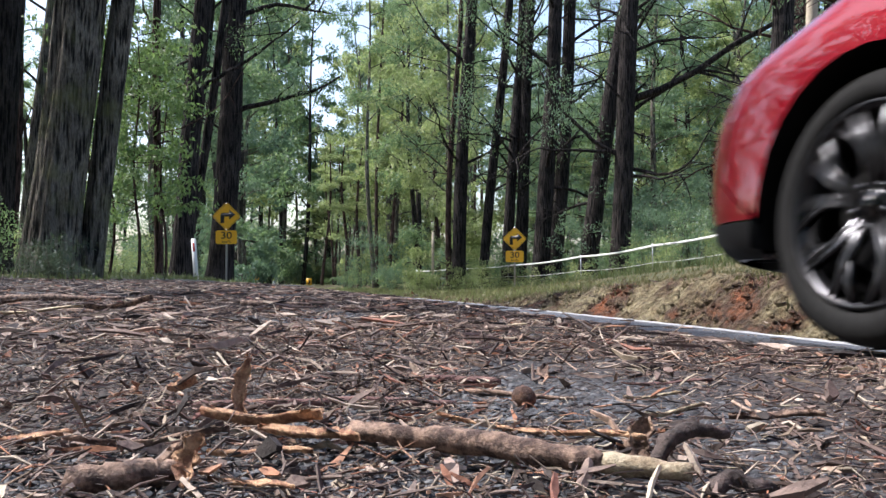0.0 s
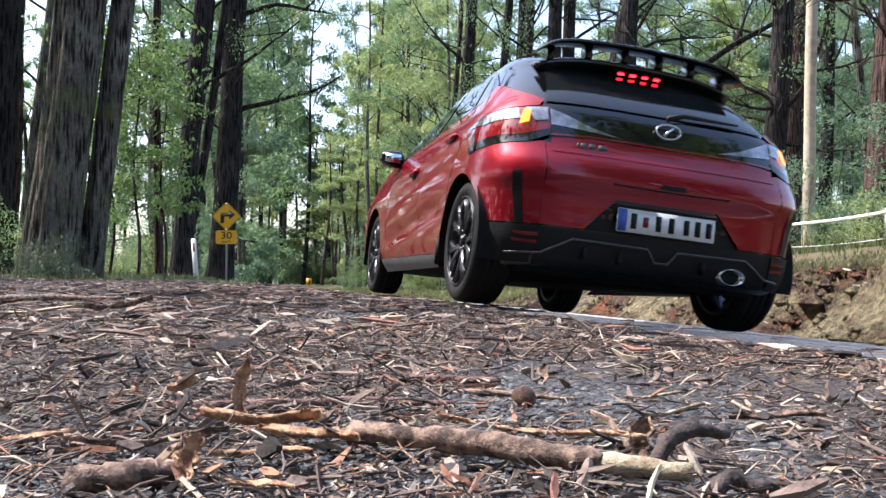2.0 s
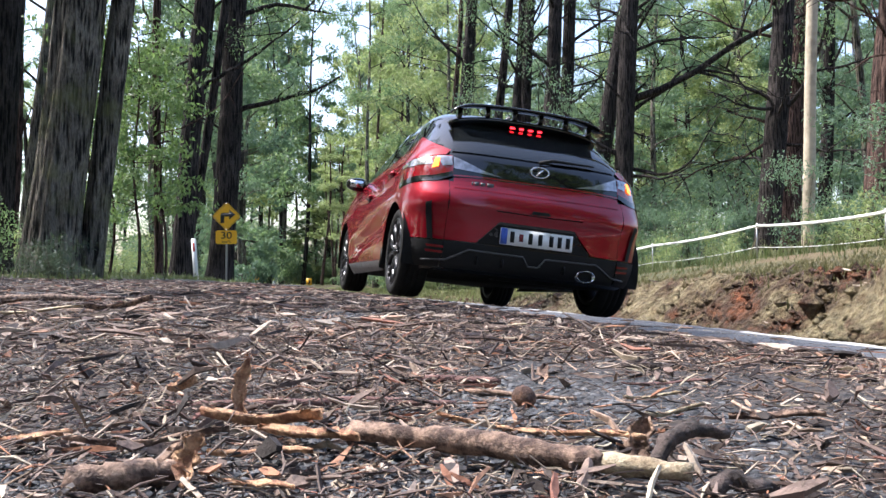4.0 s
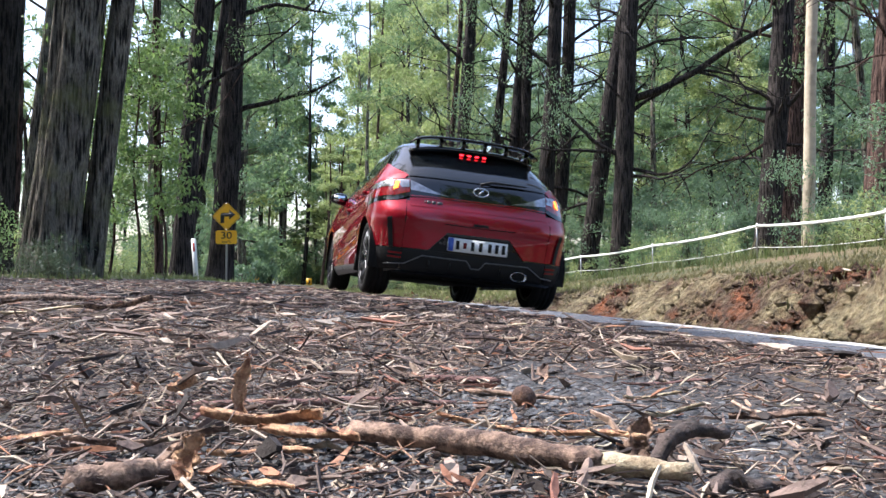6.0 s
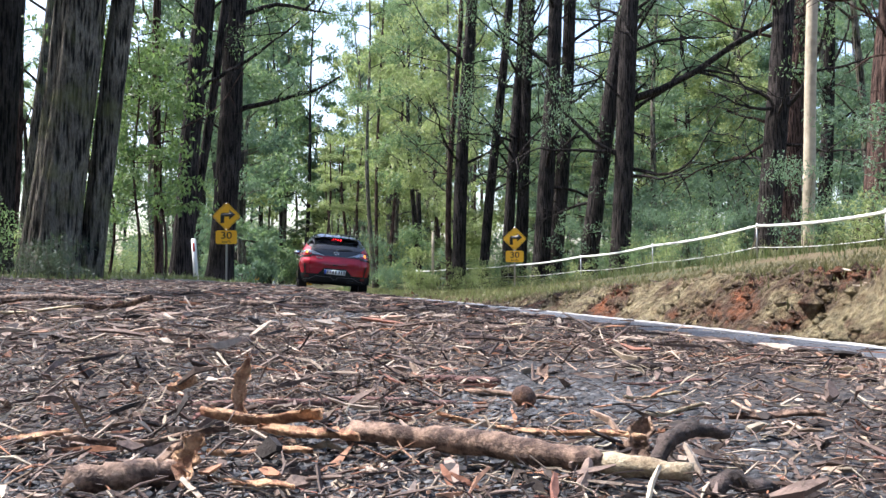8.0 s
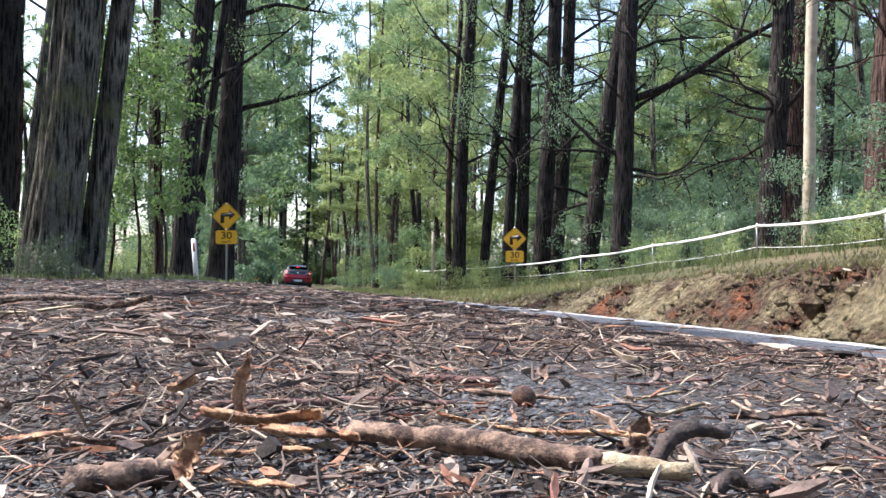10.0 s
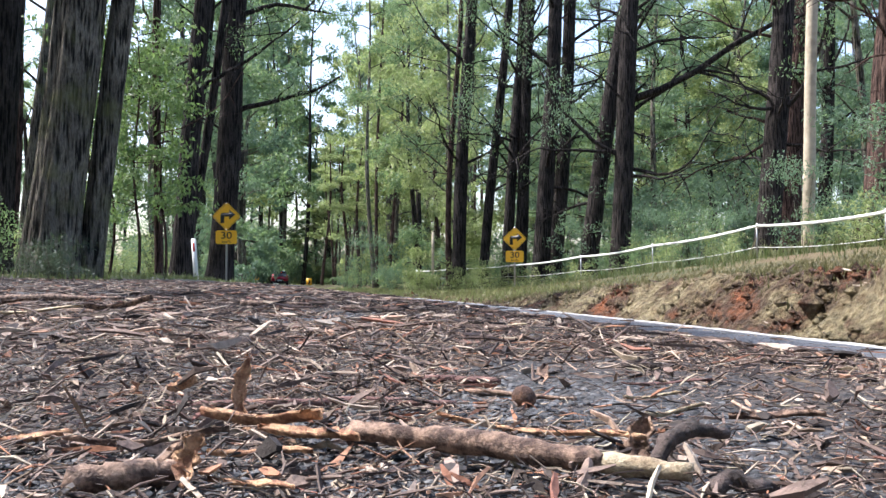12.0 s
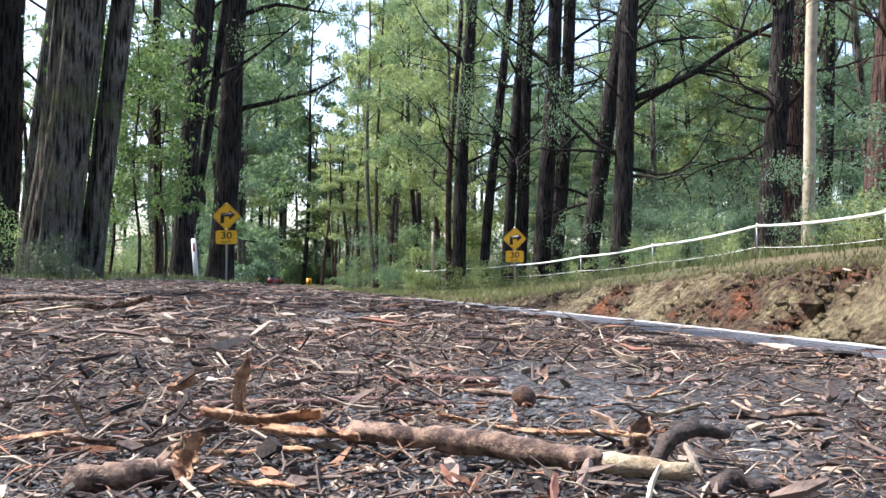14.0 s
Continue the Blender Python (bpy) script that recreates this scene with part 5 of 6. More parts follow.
utility_pole(-0.54, 45.0, 0.011, 0.072, 3.3, "old grey timber fence strainer post", M_POLE)
build_fence()


# ---- litter on the road ----
def ground_many(xs, ys):
    return np.array([ground_z(float(a), float(b)) for a, b in zip(xs, ys)])


def strip_arrays(x, y, z, heading, length, width, thick, bend, curl, tilt, roll, rng, rings=5):
    """Bent four-sided strips and twigs, all at once: points and faces."""
    n = len(x)
    s = np.linspace(-0.5, 0.5, rings)[None, :]
    along_ = s * length[:, None] * np.cos(tilt)[:, None]
    side_ = bend[:, None] * (s**2 - 0.08) * length[:, None] + rng.normal(0, 0.02, (n, rings)) * length[:, None]
    up_ = curl[:, None] * (s**2) * length[:, None] + np.sin(tilt)[:, None] * (s + 0.5) * length[:, None]
    w = width[:, None] * (1 - 0.65 * np.abs(2 * s) ** 3) * rng.uniform(0.7, 1.3, (n, rings)) / 2
    t = thick[:, None] * rng.uniform(0.8, 1.2, (n, rings)) / 2
    cr, sr = np.cos(roll)[:, None], np.sin(roll)[:, None]
    c, sn = np.cos(heading)[:, None], np.sin(heading)[:, None]
    out = []
    for a, b in ((-1, -1), (1, -1), (1, 1), (-1, 1)):
        lat, ver = side_ + a * w * cr - b * t * sr, up_ + a * w * sr + b * t * cr
        out.append(np.stack([x[:, None] + along_ * c - lat * sn, y[:, None] + along_ * sn + lat * c, z[:, None] + ver], -1))
    v = np.stack(out, 2)
    low = v[..., 2].reshape(n, -1).min(1)
    v[..., 2] += (z - low)[:, None, None]
    base = (np.arange(n) * rings * 4)[:, None]
    faces = []
    for i in range(rings - 1):
        for k in range(4):
            faces.append(base + np.array([[i * 4 + k, i * 4 + (k + 1) % 4, (i + 1) * 4 + (k + 1) % 4, (i + 1) * 4 + k]]))
    faces.append(base + np.array([[3, 2, 1, 0]]))
    e = (rings - 1) * 4
    faces.append(base + np.array([[e, e + 1, e + 2, e + 3]]))
    return v.reshape(-1, 3), np.stack(faces, 1).reshape(-1, 4)


def scatter(n, reach, power, rng, patchy=1.0):
    """n places strewn round the origin, denser towards it, on the road's littered side; with how near each lies to the lane."""
    xs, ys, gaps = [], [], []
    while sum(len(v) for v in xs) < n:
        r = 0.12 + reach * rng.uniform(0, 1, n) ** power
        a = np.where(rng.uniform(0, 1, n) < 0.25, rng.uniform(-0.35 * math.pi, 1.35 * math.pi, n), rng.normal(0.5 * math.pi, 0.47, n))
        x, y = r * np.cos(a), r * np.sin(a)
        mid = np.array([lane_x(float(min(max(v, -5.9), 100))) for v in y])
        edge = mid - 0.70
        keep = (x > mid - 5.4) & ((x < edge) | (rng.uniform(0, 1, n) < 0.12 * np.exp(-(x - edge).clip(0) / 0.25)))
        keep &= np.hypot(x, y + 0.02) > 0.10
        bare = np.array([noise.noise((2.1 * u + 4.0, 1.3 * v, 2.0)) + 0.5 * noise.noise((6.0 * u, 4.0 * v, 5.0)) for u, v in zip(x, y)])
        keep &= rng.uniform(0, 1, n) < np.clip(0.75 - patchy * np.clip(y / 0.5 - 0.9, 0, 1) * (bare - 0.05) * 2.2, 0.15, 1.0)
        xs.append(x[keep])
        ys.append(y[keep])
        gaps.append((edge - x)[keep])
    return np.concatenate(xs)[:n], np.concatenate(ys)[:n], np.concatenate(gaps)[:n]


def litter(name, n, reach, power, seed, size, slim, material, label, lift=0.0, flat=1.0, curl=0.22, rings=4, steep=0.10, beyond=0.0):
    rng = np.random.default_rng(seed)
    x, y, gap = scatter(n, reach, power, rng)
    outer = np.hypot(x, y) > beyond
    x, y, gap = x[outer], y[outer], gap[outer]
    m = len(x)
    low = np.clip(gap / 0.5, 0.15, 1)
    d = np.hypot(x, y)
    length = np.minimum(size * rng.lognormal(0, 0.55, m) * np.clip((d / 0.8) ** 0.25, 0.8, 1.9), size * 4)
    length = np.minimum(length, 0.007 + 0.050 * d)
    width = np.clip(length * slim * rng.lognormal(0, 0.45, m), 0.0006, 0.012)
    thick = np.clip(width * rng.uniform(0.12, 0.5, m) * flat, 0.0006, 0.005)
    z = ground_many(x, y) + rng.uniform(-0.001, 0.004, m) + lift * low * np.clip(d / 0.9, 0.45, 1) * np.clip(2.0 / d, 0.2, 1) * rng.uniform(0, 1, m) ** 3
    v, f = strip_arrays(x, y, z, rng.uniform(0, math.pi, m), length, width, thick, rng.normal(0, 0.20, m), rng.normal(0, curl, m) * low, rng.normal(0, steep, m) * low, rng.normal(0, 0.9, m), rng, rings)
    tagged(data_mesh(name, v, f, material), label, "litter", kind="stuff")


def stones(name, n, reach, power, seed, size):
    rng = np.random.default_rng(seed)
    x, y, gap = scatter(n, reach, power, rng, -1.2)
    m = len(x)
    z = ground_many(x, y)
    unit = np.array([(1, 0, 0), (0, 1, 0), (-1, 0, 0), (0, -1, 0), (0, 0, 1), (0.7, 0.7, 0.5), (-0.7, 0.7, 0.5), (-0.7, -0.7, 0.5), (0.7, -0.7, 0.5)], float)
    tris = np.array([(0, 1, 5), (1, 2, 6), (2, 3, 7), (3, 0, 8), (4, 8, 5), (4, 5, 6), (4, 6, 7), (4, 7, 8), (0, 5, 8), (1, 6, 5), (2, 7, 6), (3, 8, 7)])
    r = np.minimum(size * rng.lognormal(0, 0.35, m), 0.0022 + 0.0022 * np.hypot(x, y))
    a = rng.uniform(0, 6.3, m)
    q = unit[None] * (1 + rng.normal(0, 0.16, (m, 9, 1))) * r[:, None, None] * np.array([1.15, 0.9, 0.7])
    c, s = np.cos(a)[:, None], np.sin(a)[:, None]
    v = np.stack([q[..., 0] * c - q[..., 1] * s + x[:, None], q[..., 0] * s + q[..., 1] * c + y[:, None], q[..., 2] + z[:, None] - r[:, None] * 0.12], -1)
    f = tris[None] + (np.arange(m) * 9)[:, None, None]
    tagged(data_mesh(name, v.reshape(-1, 3), f.reshape(-1, 3), M_STONE), "loose dark grey road stones of the worn seal", "gravel", kind="stuff")


stones("gravel", 24000, 2.4, 1.1, 11, 0.0040)
stones("gravel", 4500, 9.0, 0.9, 12, 0.007)
litter("bark_chips", 30000, 2.8, 1.1, 21, 0.0076, 0.16, M_LITTER, "fine bark and leaf chips on the road", 0.009, rings=3, steep=0.28)
litter("twigs", 13000, 4.0, 1.1, 23, 0.018, 0.036, M_LITTER, "thin dry twigs scattered over the road", 0.014, 1.8, 0.4, 3, 0.22)
litter("bark_strips", 6000, 4.0, 1.0, 22, 0.019, 0.065, M_LITTER, "brown bark strips scattered over the road", 0.010, steep=0.16)
litter("bark_strips", 14000, 14.0, 0.85, 24, 0.026, 0.11, M_LITTER, "brown bark strips scattered over the road", 0.012, 1.0, 0.12, 3, 0.07, 1.3)
litter("twigs", 9000, 14.0, 0.80, 25, 0.045, 0.034, M_LITTER, "thin dry twigs scattered over the road", 0.012, 1.8, 0.10, 3, 0.06, 1.0)
litter("bark_slivers", 7000, 3.2, 1.05, 27, 0.010, 0.080, M_SLIVER, "pale slivers of split bark on the road", 0.013, 1.2, 0.4, 3, 0.3)


# ---- single pieces near the eye ----
def wood_material(name, dark, light):
    n = Nodes(name)
    g = n.noise(420, 5, 0.65)
    patch = n.noise(95, 5, 0.65)
    col = n.mix(n.ramp(patch, [(0.42, 0.0), (0.58, 1.0)]), dark, light)
    n.bump(g, 0.8, 0.003)
    return n.done(n.mix(1.0, col, n.ramp(g, [(0.3, 0.55), (0.7, 1.2)]), "MULTIPLY"), 0.75)


M_STICK = wood_material("flaking_stick_bark", (0.075, 0.040, 0.030), (0.36, 0.235, 0.170))
M_STICK_DARK = wood_material("dark_twig_bark", (0.035, 0.024, 0.02), (0.10, 0.07, 0.06))
M_NUT = wood_material("brown_gum_nut", (0.07, 0.032, 0.020), (0.20, 0.10, 0.06))
M_PALE = wood_material("pale_bare_wood", (0.36, 0.27, 0.17), (0.60, 0.50, 0.35))
M_ORANGE = wood_material("orange_inner_bark", (0.27, 0.120, 0.066), (0.64, 0.385, 0.225))
M_PURPLE = wood_material("red_purple_twig_bark", (0.13, 0.06, 0.055), (0.26, 0.14, 0.12))


def over(x, y, h=0.0):
    return (x, y, ground_z(x, y) + h)


def stick(name, label, pts, radii, material, tip=None):
    """A knobbly stick through points (x, y, height over the ground); tip: a bare end of another wood."""
    fine, rr = [], []
    for k in range(len(pts) - 1):
        for j in range(6):
            t = j / 6
            p = [pts[k][c] + (pts[k + 1][c] - pts[k][c]) * t for c in range(3)]
            r = radii[k] + (radii[k + 1] - radii[k]) * t
            fine.append(Vector(over(p[0], p[1], p[2])) + Vector(RNG.normal(0, r * 0.09, 3)))
            rr.append(r * RNG.uniform(0.90, 1.10))
    fine.append(Vector(over(*pts[-1])))
    rr.append(radii[-1])
    thing = empty(name)
    cut = len(fine) if tip is None else int(len(fine) * (1 - tip[1]))
    part("bark", tube_bm(fine[:cut], rr[:cut], 14, wobble=0.28), material, thing)
    if tip:
        part("bare_end", tube_bm(fine[cut - 1:], [r * 0.93 for r in rr[cut - 1:]], 12, wobble=0.2), tip[0], thing, "pale bare wood end")
    return tagged(thing, label, "stick")


def flake(name, label, x, y, h, heading, length, width, curl, tilt, material, thick=0.0014, twist=0.5):
    """A curled flake of bark."""
    bm = bmesh.new()
    rows = []
    n, m = 13, 5
    width *= 0.72
    length *= 1.12
    for i in range(n):
        s = i / (n - 1) - 0.5
        w = width * (1 - 0.85 * abs(2 * s) ** 2.2) * RNG.uniform(0.55, 1.25)
        row = []
        for side in (1, -1):
            for j in (range(m) if side == 1 else range(m - 1, -1, -1)):
                q = j / (m - 1) - 0.5
                lift = curl * (4 * q * q) * width + side * thick / 2 + 0.12 * length * math.sin(3.5 * s + twist) * s
                row.append(bm.verts.new((s * length, q * w + 0.07 * length * math.sin(5 * s + twist * 3) + RNG.normal(0, 0.04 * width), lift + RNG.normal(0, thick * 0.3))))
        rows.append(row)
    for a, b in zip(rows, rows[1:]):
        for k in range(2 * m):
            bm.faces.new((a[k], a[(k + 1) % (2 * m)], b[(k + 1) % (2 * m)], b[k]))
    bm.faces.new(rows[0][::-1])
    bm.faces.new(rows[-1])
    bmesh.ops.transform(bm, matrix=Matrix.Translation(over(x, y, h)) @ pose(0, 0, 0, RNG.uniform(-15, 15), -tilt, heading), verts=bm.verts)
    return tagged(link_bm(name, bm, material), label, "bark")


def build_pieces():
    stick("fallen_stick", "flaking brown stick with a pale bare end", [(-0.050, 0.497, 0.013), (-0.004, 0.472, 0.014), (0.046, 0.440, 0.013), (0.082, 0.424, 0.011), (0.114, 0.408, 0.010)], [0.0062, 0.0060, 0.0060, 0.0056, 0.0048], M_STICK, (M_PALE, 0.27))
    stick("fallen_stick", "short thick grey stick among bark chips", [(-0.172, 0.405, 0.006), (-0.15, 0.412, 0.007), (-0.126, 0.425, 0.006)], [0.0062, 0.0066, 0.0058], M_STICK)
    stick("fallen_twig", "dark curved twig arching off the road", [(0.104, 0.440, 0.004), (0.112, 0.452, 0.016), (0.128, 0.462, 0.020), (0.150, 0.470, 0.017)], [0.0042, 0.0046, 0.0040, 0.0026], M_STICK_DARK)
    stick("fallen_twig", "dark crooked twig lying in the litter", [(0.118, 0.392, 0.004), (0.128, 0.402, 0.009), (0.140, 0.400, 0.005), (0.152, 0.408, 0.003)], [0.0040, 0.0042, 0.0036, 0.0025], M_STICK_DARK)
    stick("fallen_twig", "straight purple-brown twig with peeling end", [(-0.040, 0.83, 0.005), (0.0, 0.82, 0.005), (0.052, 0.805, 0.004)], [0.0040, 0.0036, 0.0036], M_PURPLE)
    stick("fallen_twig", "long dark twig lying across the road", [(-0.205, 0.66, 0.004), (-0.13, 0.655, 0.005), (-0.06, 0.675, 0.005), (0.01, 0.665, 0.004)], [0.0034, 0.0040, 0.0036, 0.0026], M_PURPLE)
    stick("fallen_twig", "thin pale twig lying on the gravel", [(0.022, 0.745, 0.004), (0.06, 0.72, 0.004), (0.105, 0.70, 0.003)], [0.0022, 0.0020, 0.0015], M_STICK)
    stick("fallen_twig", "thin dark twig standing up from the litter", [(0.232, 1.72, 0.045), (0.262, 1.66, 0.028), (0.272, 1.62, 0.018), (0.33, 1.60, 0.006)], [0.0016, 0.0022, 0.0024, 0.0018], M_STICK_DARK)
    stick("fallen_twig", "thin forked twig leaning over the road edge", [(0.395, 1.38, 0.002), (0.425, 1.40, 0.020), (0.46, 1.39, 0.004), (0.485, 1.40, 0.003)], [0.0012, 0.0016, 0.0014, 0.0010], M_STICK_DARK)
    stick("fallen_twig", "thin bare twig sticking up by the road", [(0.465, 1.42, 0.028), (0.482, 1.41, 0.012), (0.50, 1.40, 0.002)], [0.0010, 0.0013, 0.0014], M_STICK_DARK)
    for x0, y0, x1, y1, r, lab in ((-0.98, 2.30, -0.76, 2.24, 0.009, "long brown branch piece on the road"), (-0.66, 2.9, -0.42, 2.82, 0.010, "fallen grey branch among the litter"), (-1.75, 3.3, -1.2, 3.35, 0.014, "fallen brown branch at the road side"),
                                   (0.05, 1.12, 0.13, 1.11, 0.005, "short dark branch piece"), (0.19, 0.98, 0.29, 0.97, 0.0045, "short dark twig lying on gravel"), (0.13, 1.20, 0.21, 1.14, 0.005, "knobbly brown twig on the road"), (-0.30, 2.6, -0.08, 2.66, 0.0082, "slender branch lying on the road"), (0.10, 3.4, 0.34, 3.25, 0.0082, "dark branch lying on the road")):
        stick("fallen_branch", lab, [(x0, y0, r * 0.9), ((x0 + x1) / 2, (y0 + y1) / 2 + 0.01, r), (x1, y1, r * 0.8)], [r, r * 1.05, r * 0.75], M_STICK if r > 0.008 else M_STICK_DARK)
    flakes = [(-0.105, 0.525, 0.012, -32, 0.085, 0.020, 0.35, 4, M_ORANGE, "split orange inner bark beside the stick"), (-0.072, 0.490, 0.010, -28, 0.060, 0.016, 0.3, 0, M_ORANGE, "pale orange bark flake"),
              (-0.128, 0.575, 0.020, 100, 0.050, 0.014, 0.4, 62, M_ORANGE, "torn bark flake standing upright"), (0.057, 0.520, 0.006, -44, 0.135, 0.007, 0.3, 2, M_ORANGE, "long reddish bark strip"), (-0.118, 0.420, 0.012, 70, 0.024, 0.018, 0.3, 55, M_ORANGE, "upright orange bark chip"),
              (-0.130, 0.430, 0.010, 40, 0.026, 0.014, 0.4, 40, M_STICK, "curled brown bark chip"), (-0.095, 0.470, 0.005, -10, 0.052, 0.008, 0.3, 3, M_ORANGE, "thin curled orange bark strip"), (-0.085, 0.405, 0.004, -35, 0.050, 0.006, 0.2, 4, M_ORANGE, "slim orange bark sliver"),
              (-0.19, 0.362, 0.003, 4, 0.055, 0.007, 0.2, 2, M_ORANGE, "bright orange bark sliver"), (-0.165, 0.50, 0.006, 8, 0.080, 0.010, 0.3, 2, M_STICK, "flat grey-pink bark strip"), (-0.235, 0.51, 0.005, 15, 0.040, 0.014, 0.25, 4, M_ORANGE, "curled pinkish bark flake"),
              (0.105, 0.468, 0.008, 70, 0.030, 0.022, 0.35, 50, M_STICK, "dry brown leaf leaning on a twig"), (-0.335, 1.53, 0.004, -8, 0.062, 0.018, 0.15, 3, M_PALE, "pale flat bark chip on litter"), (0.125, 1.82, 0.006, -3, 0.085, 0.022, 0.15, 4, M_PALE, "pale tan bark chip"),
              (-0.95, 2.02, 0.012, 4, 0.24, 0.035, 0.2, 2, M_PALE, "broad pale bark slab on the road"), (-0.80, 2.20, 0.02, -3, 0.16, 0.05, 0.3, 8, M_STICK, "broken bark slab on the road"), (-1.3, 2.5, 0.012, 6, 0.25, 0.04, 0.2, 2, M_STICK, "long brown bark slab"),
              (0.165, 0.705, 0.004, 12, 0.045, 0.006, 0.2, 3, M_PALE, "pale wood sliver on the road"), (0.098, 0.86, 0.006, 80, 0.020, 0.016, 0.2, 30, M_STICK, "reddish brown leaf on the gravel"), (0.16, 0.62, 0.004, 30, 0.05, 0.008, 0.2, 3, M_PALE, "straw-coloured bark sliver on gravel"),
              (0.225, 0.60, 0.005, -20, 0.055, 0.012, 0.3, 5, M_STICK, "brown bark strip on the road"), (0.20, 0.80, 0.004, 4, 0.075, 0.007, 0.2, 2, M_PURPLE, "slim reddish bark strip"), (-0.21, 0.72, 0.008, 30, 0.022, 0.018, 0.5, 20, M_ORANGE, "curled orange bark curl")]
    for x, y, h, head, ln, wd, curl, tilt, mat, lab in flakes:
        flake("bark_flake", lab, x, y, h, head, ln, wd, curl, tilt, mat)
    nut = bmesh.new()
    bmesh.ops.create_uvsphere(nut, u_segments=28, v_segments=14, radius=1)
    for v in nut.verts:
        a = math.atan2(v.co.y, v.co.x)
        r = 1 + 0.05 * math.cos(14 * a)
        v.co = Vector((v.co.x * 0.0092 * r, v.co.y * 0.0092 * r, v.co.z * 0.0086 * (0.9 if v.co.z > 0.8 else 1)))
    bmesh.ops.transform(nut, matrix=Matrix.Translation(over(0.061, 0.672, 0.008)) @ pose(0, 0, 0, 40, 30, 0), verts=nut.verts)
    tagged(link_bm("gum_nut", nut, M_NUT), "round ribbed dark brown gum nut", "seed pod")


build_pieces()

# ---- clods and leaf litter on the bank ----
def build_clods():
    rng = np.random.default_rng(91)
    n = 5200
    y = 2.5 + 26 * rng.uniform(0, 1, n) ** 1.5
    u = rng.uniform(0.30, 1.15, n)
    x = np.array([lane_x(float(v)) for v in y]) + EDGE + u
    z = ground_many(x, y)
    unit = np.array([(1, 0, 0), (0, 1, 0), (-1, 0, 0), (0, -1, 0), (0, 0, 1), (0, 0, -1)], float)
    tris = np.array([(0, 1, 4), (1, 2, 4), (2, 3, 4), (3, 0, 4), (1, 0, 5), (2, 1, 5), (3, 2, 5), (0, 3, 5)])
    r = 0.015 * rng.lognormal(0, 0.6, n)
    v = unit[None] * (1 + rng.normal(0, 0.25, (n, 6, 1))) * r[:, None, None] + np.stack([x, y, z], 1)[:, None]
    f = tris[None] + (np.arange(n) * 6)[:, None, None]
    tagged(data_mesh("clods", v.reshape(-1, 3), f.reshape(-1, 3), M_BANK), "crumbled clay clods on the cut bank", "soil", kind="stuff")
    n = 1500
    y = 2.5 + 26 * rng.uniform(0, 1, n) ** 1.5
    u = 0.35 + 1.6 * rng.uniform(0, 1, n) ** 0.7
    x = np.array([lane_x(float(v)) for v in y]) + EDGE + u
    z = ground_many(x, y) + 0.015
    ln = 0.05 * rng.lognormal(0, 0.5, n)
    v, f = strip_arrays(x, y, z, rng.uniform(0, math.pi, n), ln, ln * 0.14, ln * 0.04, rng.normal(0, 0.3, n), rng.normal(0, 0.3, n), rng.normal(0, 0.2, n), rng.normal(0, 0.6, n), rng, 3)
    tagged(data_mesh("bark_strips", v, f, M_LITTER), "bark strips and dead leaves on the bank", "litter", kind="stuff")


build_clods()


# ---- grass ----
def grass(name, spots, per, height, seed, label, spread=0.16, material=M_GRASS):
    rng = np.random.default_rng(seed)
    c = np.repeat(np.array(spots, float), per, 0)
    n = len(c)
    c[:, :2] += rng.normal(0, spread, (n, 2))
    z = ground_many(c[:, 0], c[:, 1]) - 0.01
    h = height * rng.lognormal(0, 0.35, n)
    lean = rng.normal(0, 0.35, (n, 2)) * h[:, None]
    w = rng.uniform(0.002, 0.005, n) * (1 + c[:, 1] / 14)
    a = rng.uniform(0, 6.3, n)
    d = np.stack([np.cos(a) * w, np.sin(a) * w], 1)
    base = np.stack([c[:, 0], c[:, 1], z], 1)
    mid = base + np.stack([lean[:, 0] * 0.4, lean[:, 1] * 0.4, h * 0.6], 1)
    tip = base + np.stack([lean[:, 0], lean[:, 1], h], 1)
    d3 = np.concatenate([d, np.zeros((n, 1))], 1)
    v = np.stack([base - d3, base + d3, mid + d3 * 0.8, mid - d3 * 0.8, tip + d3 * 0.1, tip - d3 * 0.1], 1).reshape(-1, 3)
    k = (np.arange(n) * 6)[:, None]
    f = np.concatenate([k + np.array([[0, 1, 2, 3]]), k + np.array([[3, 2, 4, 5]])], 0)
    tagged(data_mesh(name, v, f, material), label, "grass", kind="stuff")


def build_grass():
    rng = np.random.default_rng(77)
    verge = []
    for _ in range(1500):
        y = 3.5 * (60 / 3.5) ** rng.uniform(0, 1)
        u = 0.95 + abs(rng.normal(0, 1)) * (1.2 + y * 0.05)
        verge.append((lane_x(y) + EDGE + u, y))
    grass("grass", verge, 16, 0.055, 78, "short dry grass on the bank top", 0.16, M_GRASS_DRY)
    crest = []
    for _ in range(1700):
        y = rng.uniform(3.8, 15)
        crest.append((lane_x(y) + EDGE + 0.80 + abs(rng.normal(0, 1.6)), y))
    grass("grass", crest, 18, 0.045, 82, "trampled straw grass above the cut bank", 0.12, M_GRASS_DRY)
    left = [(rng.uniform(-13, -4.6), rng.uniform(11.5, 25)) for _ in range(480)]
    grass("grass", left, 14, 0.075, 79, "rough green grass under the gum trees")
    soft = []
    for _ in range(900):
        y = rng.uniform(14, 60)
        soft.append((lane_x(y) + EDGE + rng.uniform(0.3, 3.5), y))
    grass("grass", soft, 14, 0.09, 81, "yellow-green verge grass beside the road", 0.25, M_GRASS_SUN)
    tall = [(10.2 - 0.225 * y + rng.normal(0, 0.9), y) for y in rng.uniform(12, 50, 420)]
    grass("grass", tall, 16, 0.19, 80, "long green grass along the fence")


build_grass()


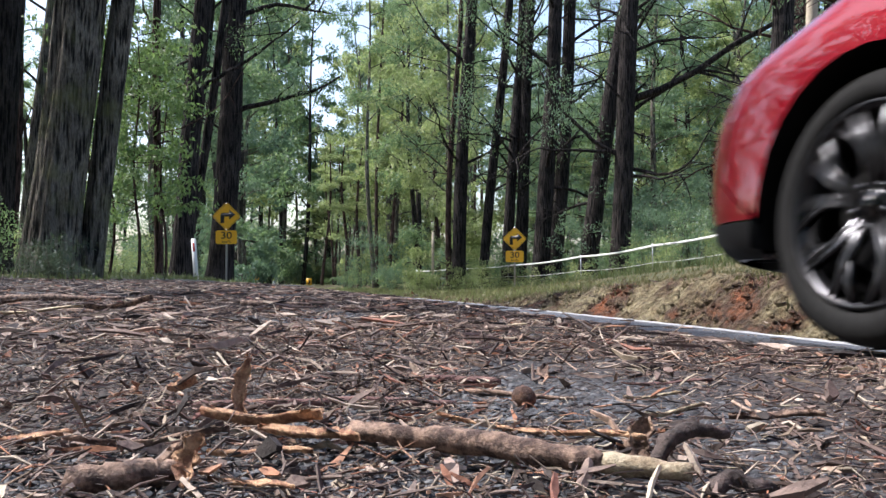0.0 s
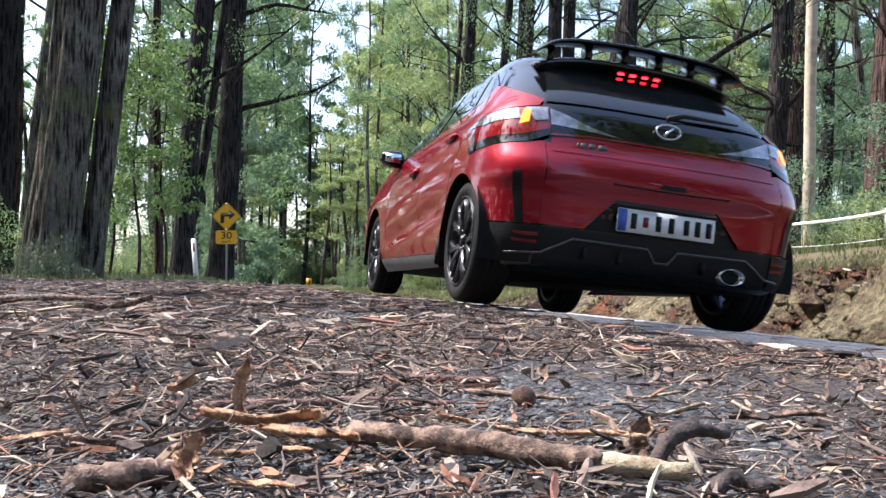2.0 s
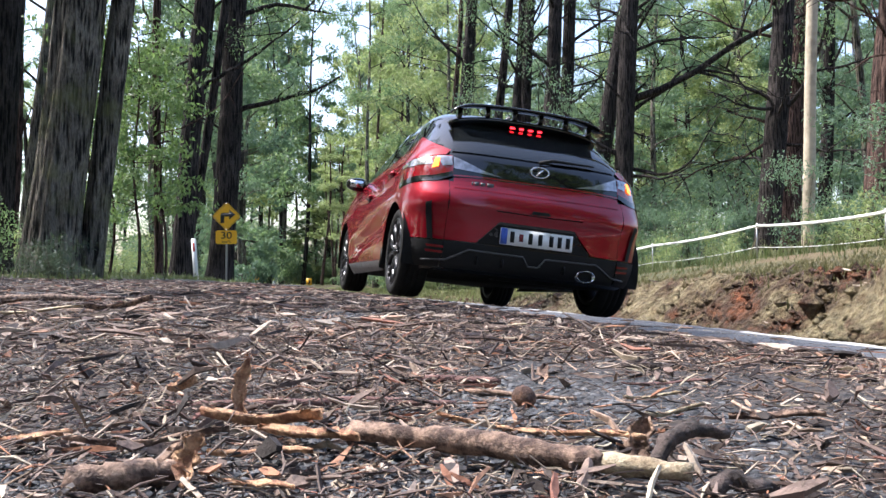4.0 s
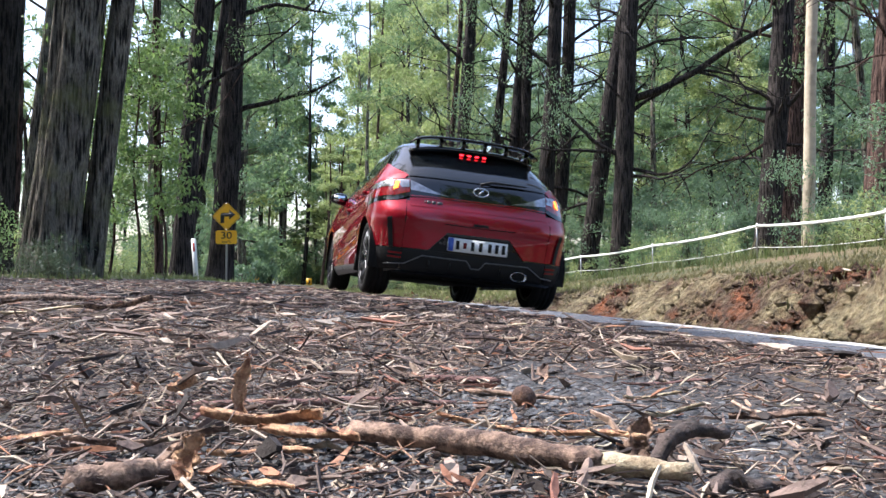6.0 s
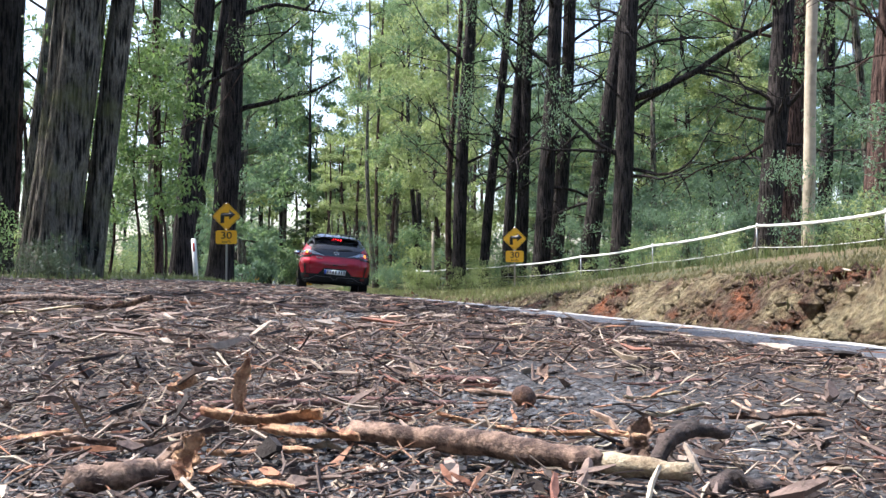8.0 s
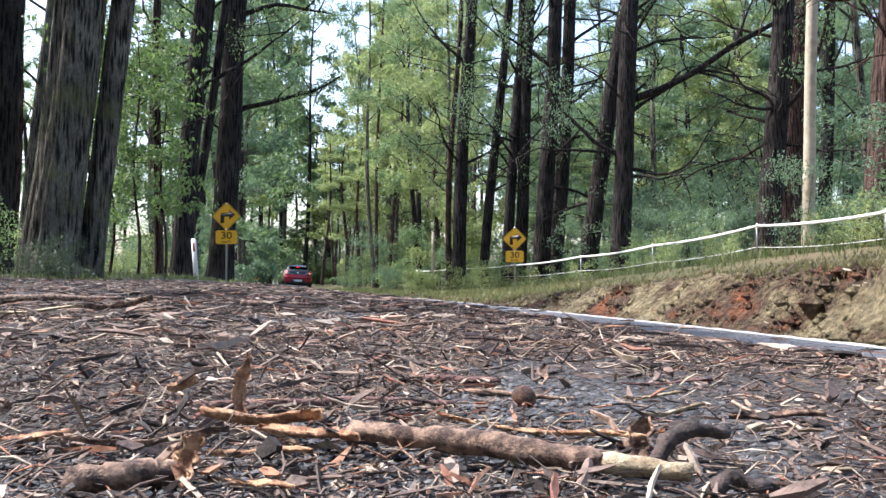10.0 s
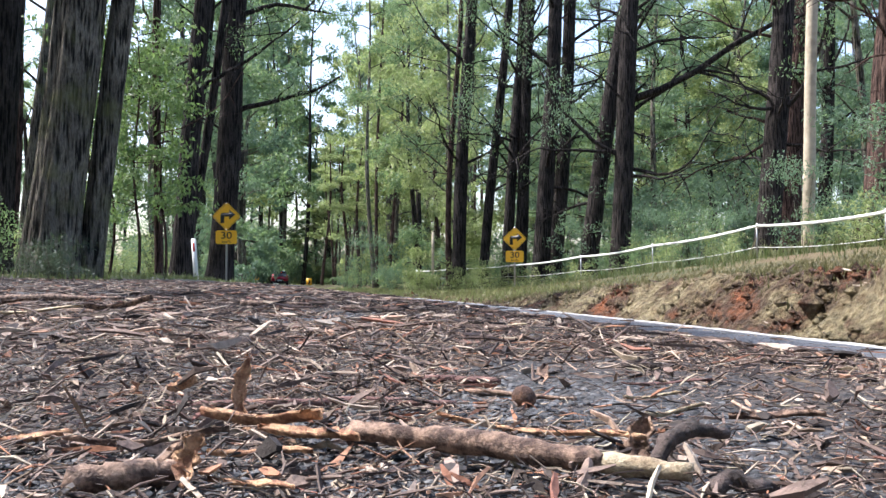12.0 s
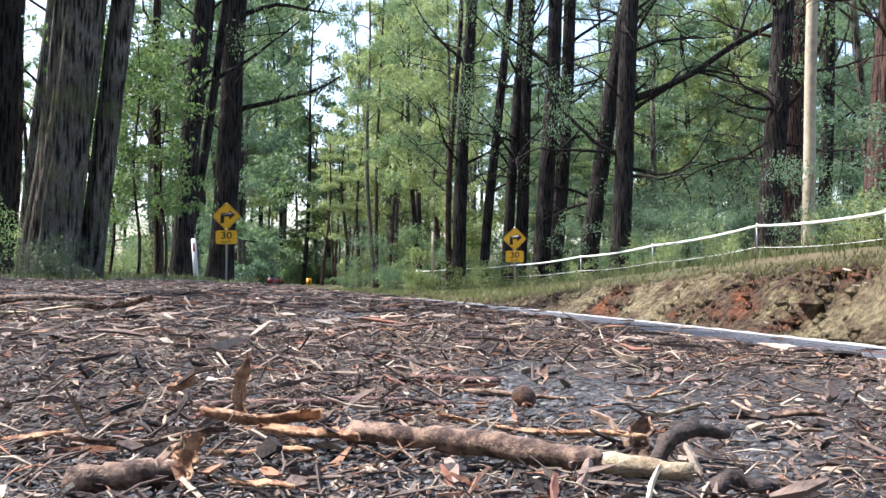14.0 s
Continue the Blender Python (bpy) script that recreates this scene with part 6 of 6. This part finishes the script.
# ---- motion ----
CAR_ROWS = [(0.0, 2.46, -0.27, 17.0), (0.4, 1.938, 1.078, 16.0), (0.9, 1.486, 2.30, 14.8), (1.5, 1.125, 3.82, 14.4), (2.0, 0.875, 4.824, 14.3), (2.5, 0.709, 5.488, 14.2),
            (3.0, 0.565, 6.044, 14.0), (3.2, 0.525, 6.20, 14.0), (4.2, 0.42, 6.62, 14.0), (5.3, 0.325, 7.01, 14.0), (5.5, 0.294, 7.142, 13.95), (6.0, 0.101, 7.957, 13.5), (6.5, -0.314, 9.646, 12.2),
            (7.0, -0.978, 12.82, 10.3), (7.5, -1.773, 16.965, 10.3), (8.0, -2.792, 22.3, 10.1), (8.2, -3.3, 24.9, 10.1), (10.3, -10.10, 60.0, 10.4), (11.0, -13.05, 74.0, 10.5),
            (11.5, -15.1, 83.0, 10.5), (12.0, -16.8, 91.2, 10.5), (12.5, -18.6, 99.5, 10.5), (13.0, -20.4, 108.0, 10.5), (13.5, -22.0, 116.0, 10.5), (14.0, -23.5, 123.5, 10.5)]


def car_pose(t):
    x, y, yaw = curve_at(CAR_ROWS, t)
    e = 0.5
    nx = (lane_z(x + e, y) - lane_z(x - e, y)) / (2 * e)
    ny = (lane_z(x, y + e) - lane_z(x, y - e)) / (2 * e)
    up = Vector((-nx, -ny, 1)).normalized()
    f = Vector((-math.sin(radians(yaw)), math.cos(radians(yaw)), 0))
    f = (f - up * f.dot(up)).normalized()
    r = f.cross(up)
    m = Matrix((r, f, up)).transposed().to_4x4()
    m.translation = (x, y, lane_z(x, y) + 0.004)
    return m


def motions():
    walk(CAR, [(k / 10, car_pose(k / 10)) for k in range(141)])
    for wheel, side, at in WHEELS:
        rows, turned, last = [], 0.0, curve_at(CAR_ROWS, 0.0)
        for k in range(421):
            now = curve_at(CAR_ROWS, k / 30)
            turned += min(80.0, math.degrees(math.hypot(now[0] - last[0], now[1] - last[1]) / 0.312))
            last = now
            rows.append((k / 30, Matrix.Translation(at) @ pose(0, 0, 0, -turned) @ pose(0, 0, 0, 0, 0, 0 if side < 0 else 180)))
        walk(wheel, rows)


motions()
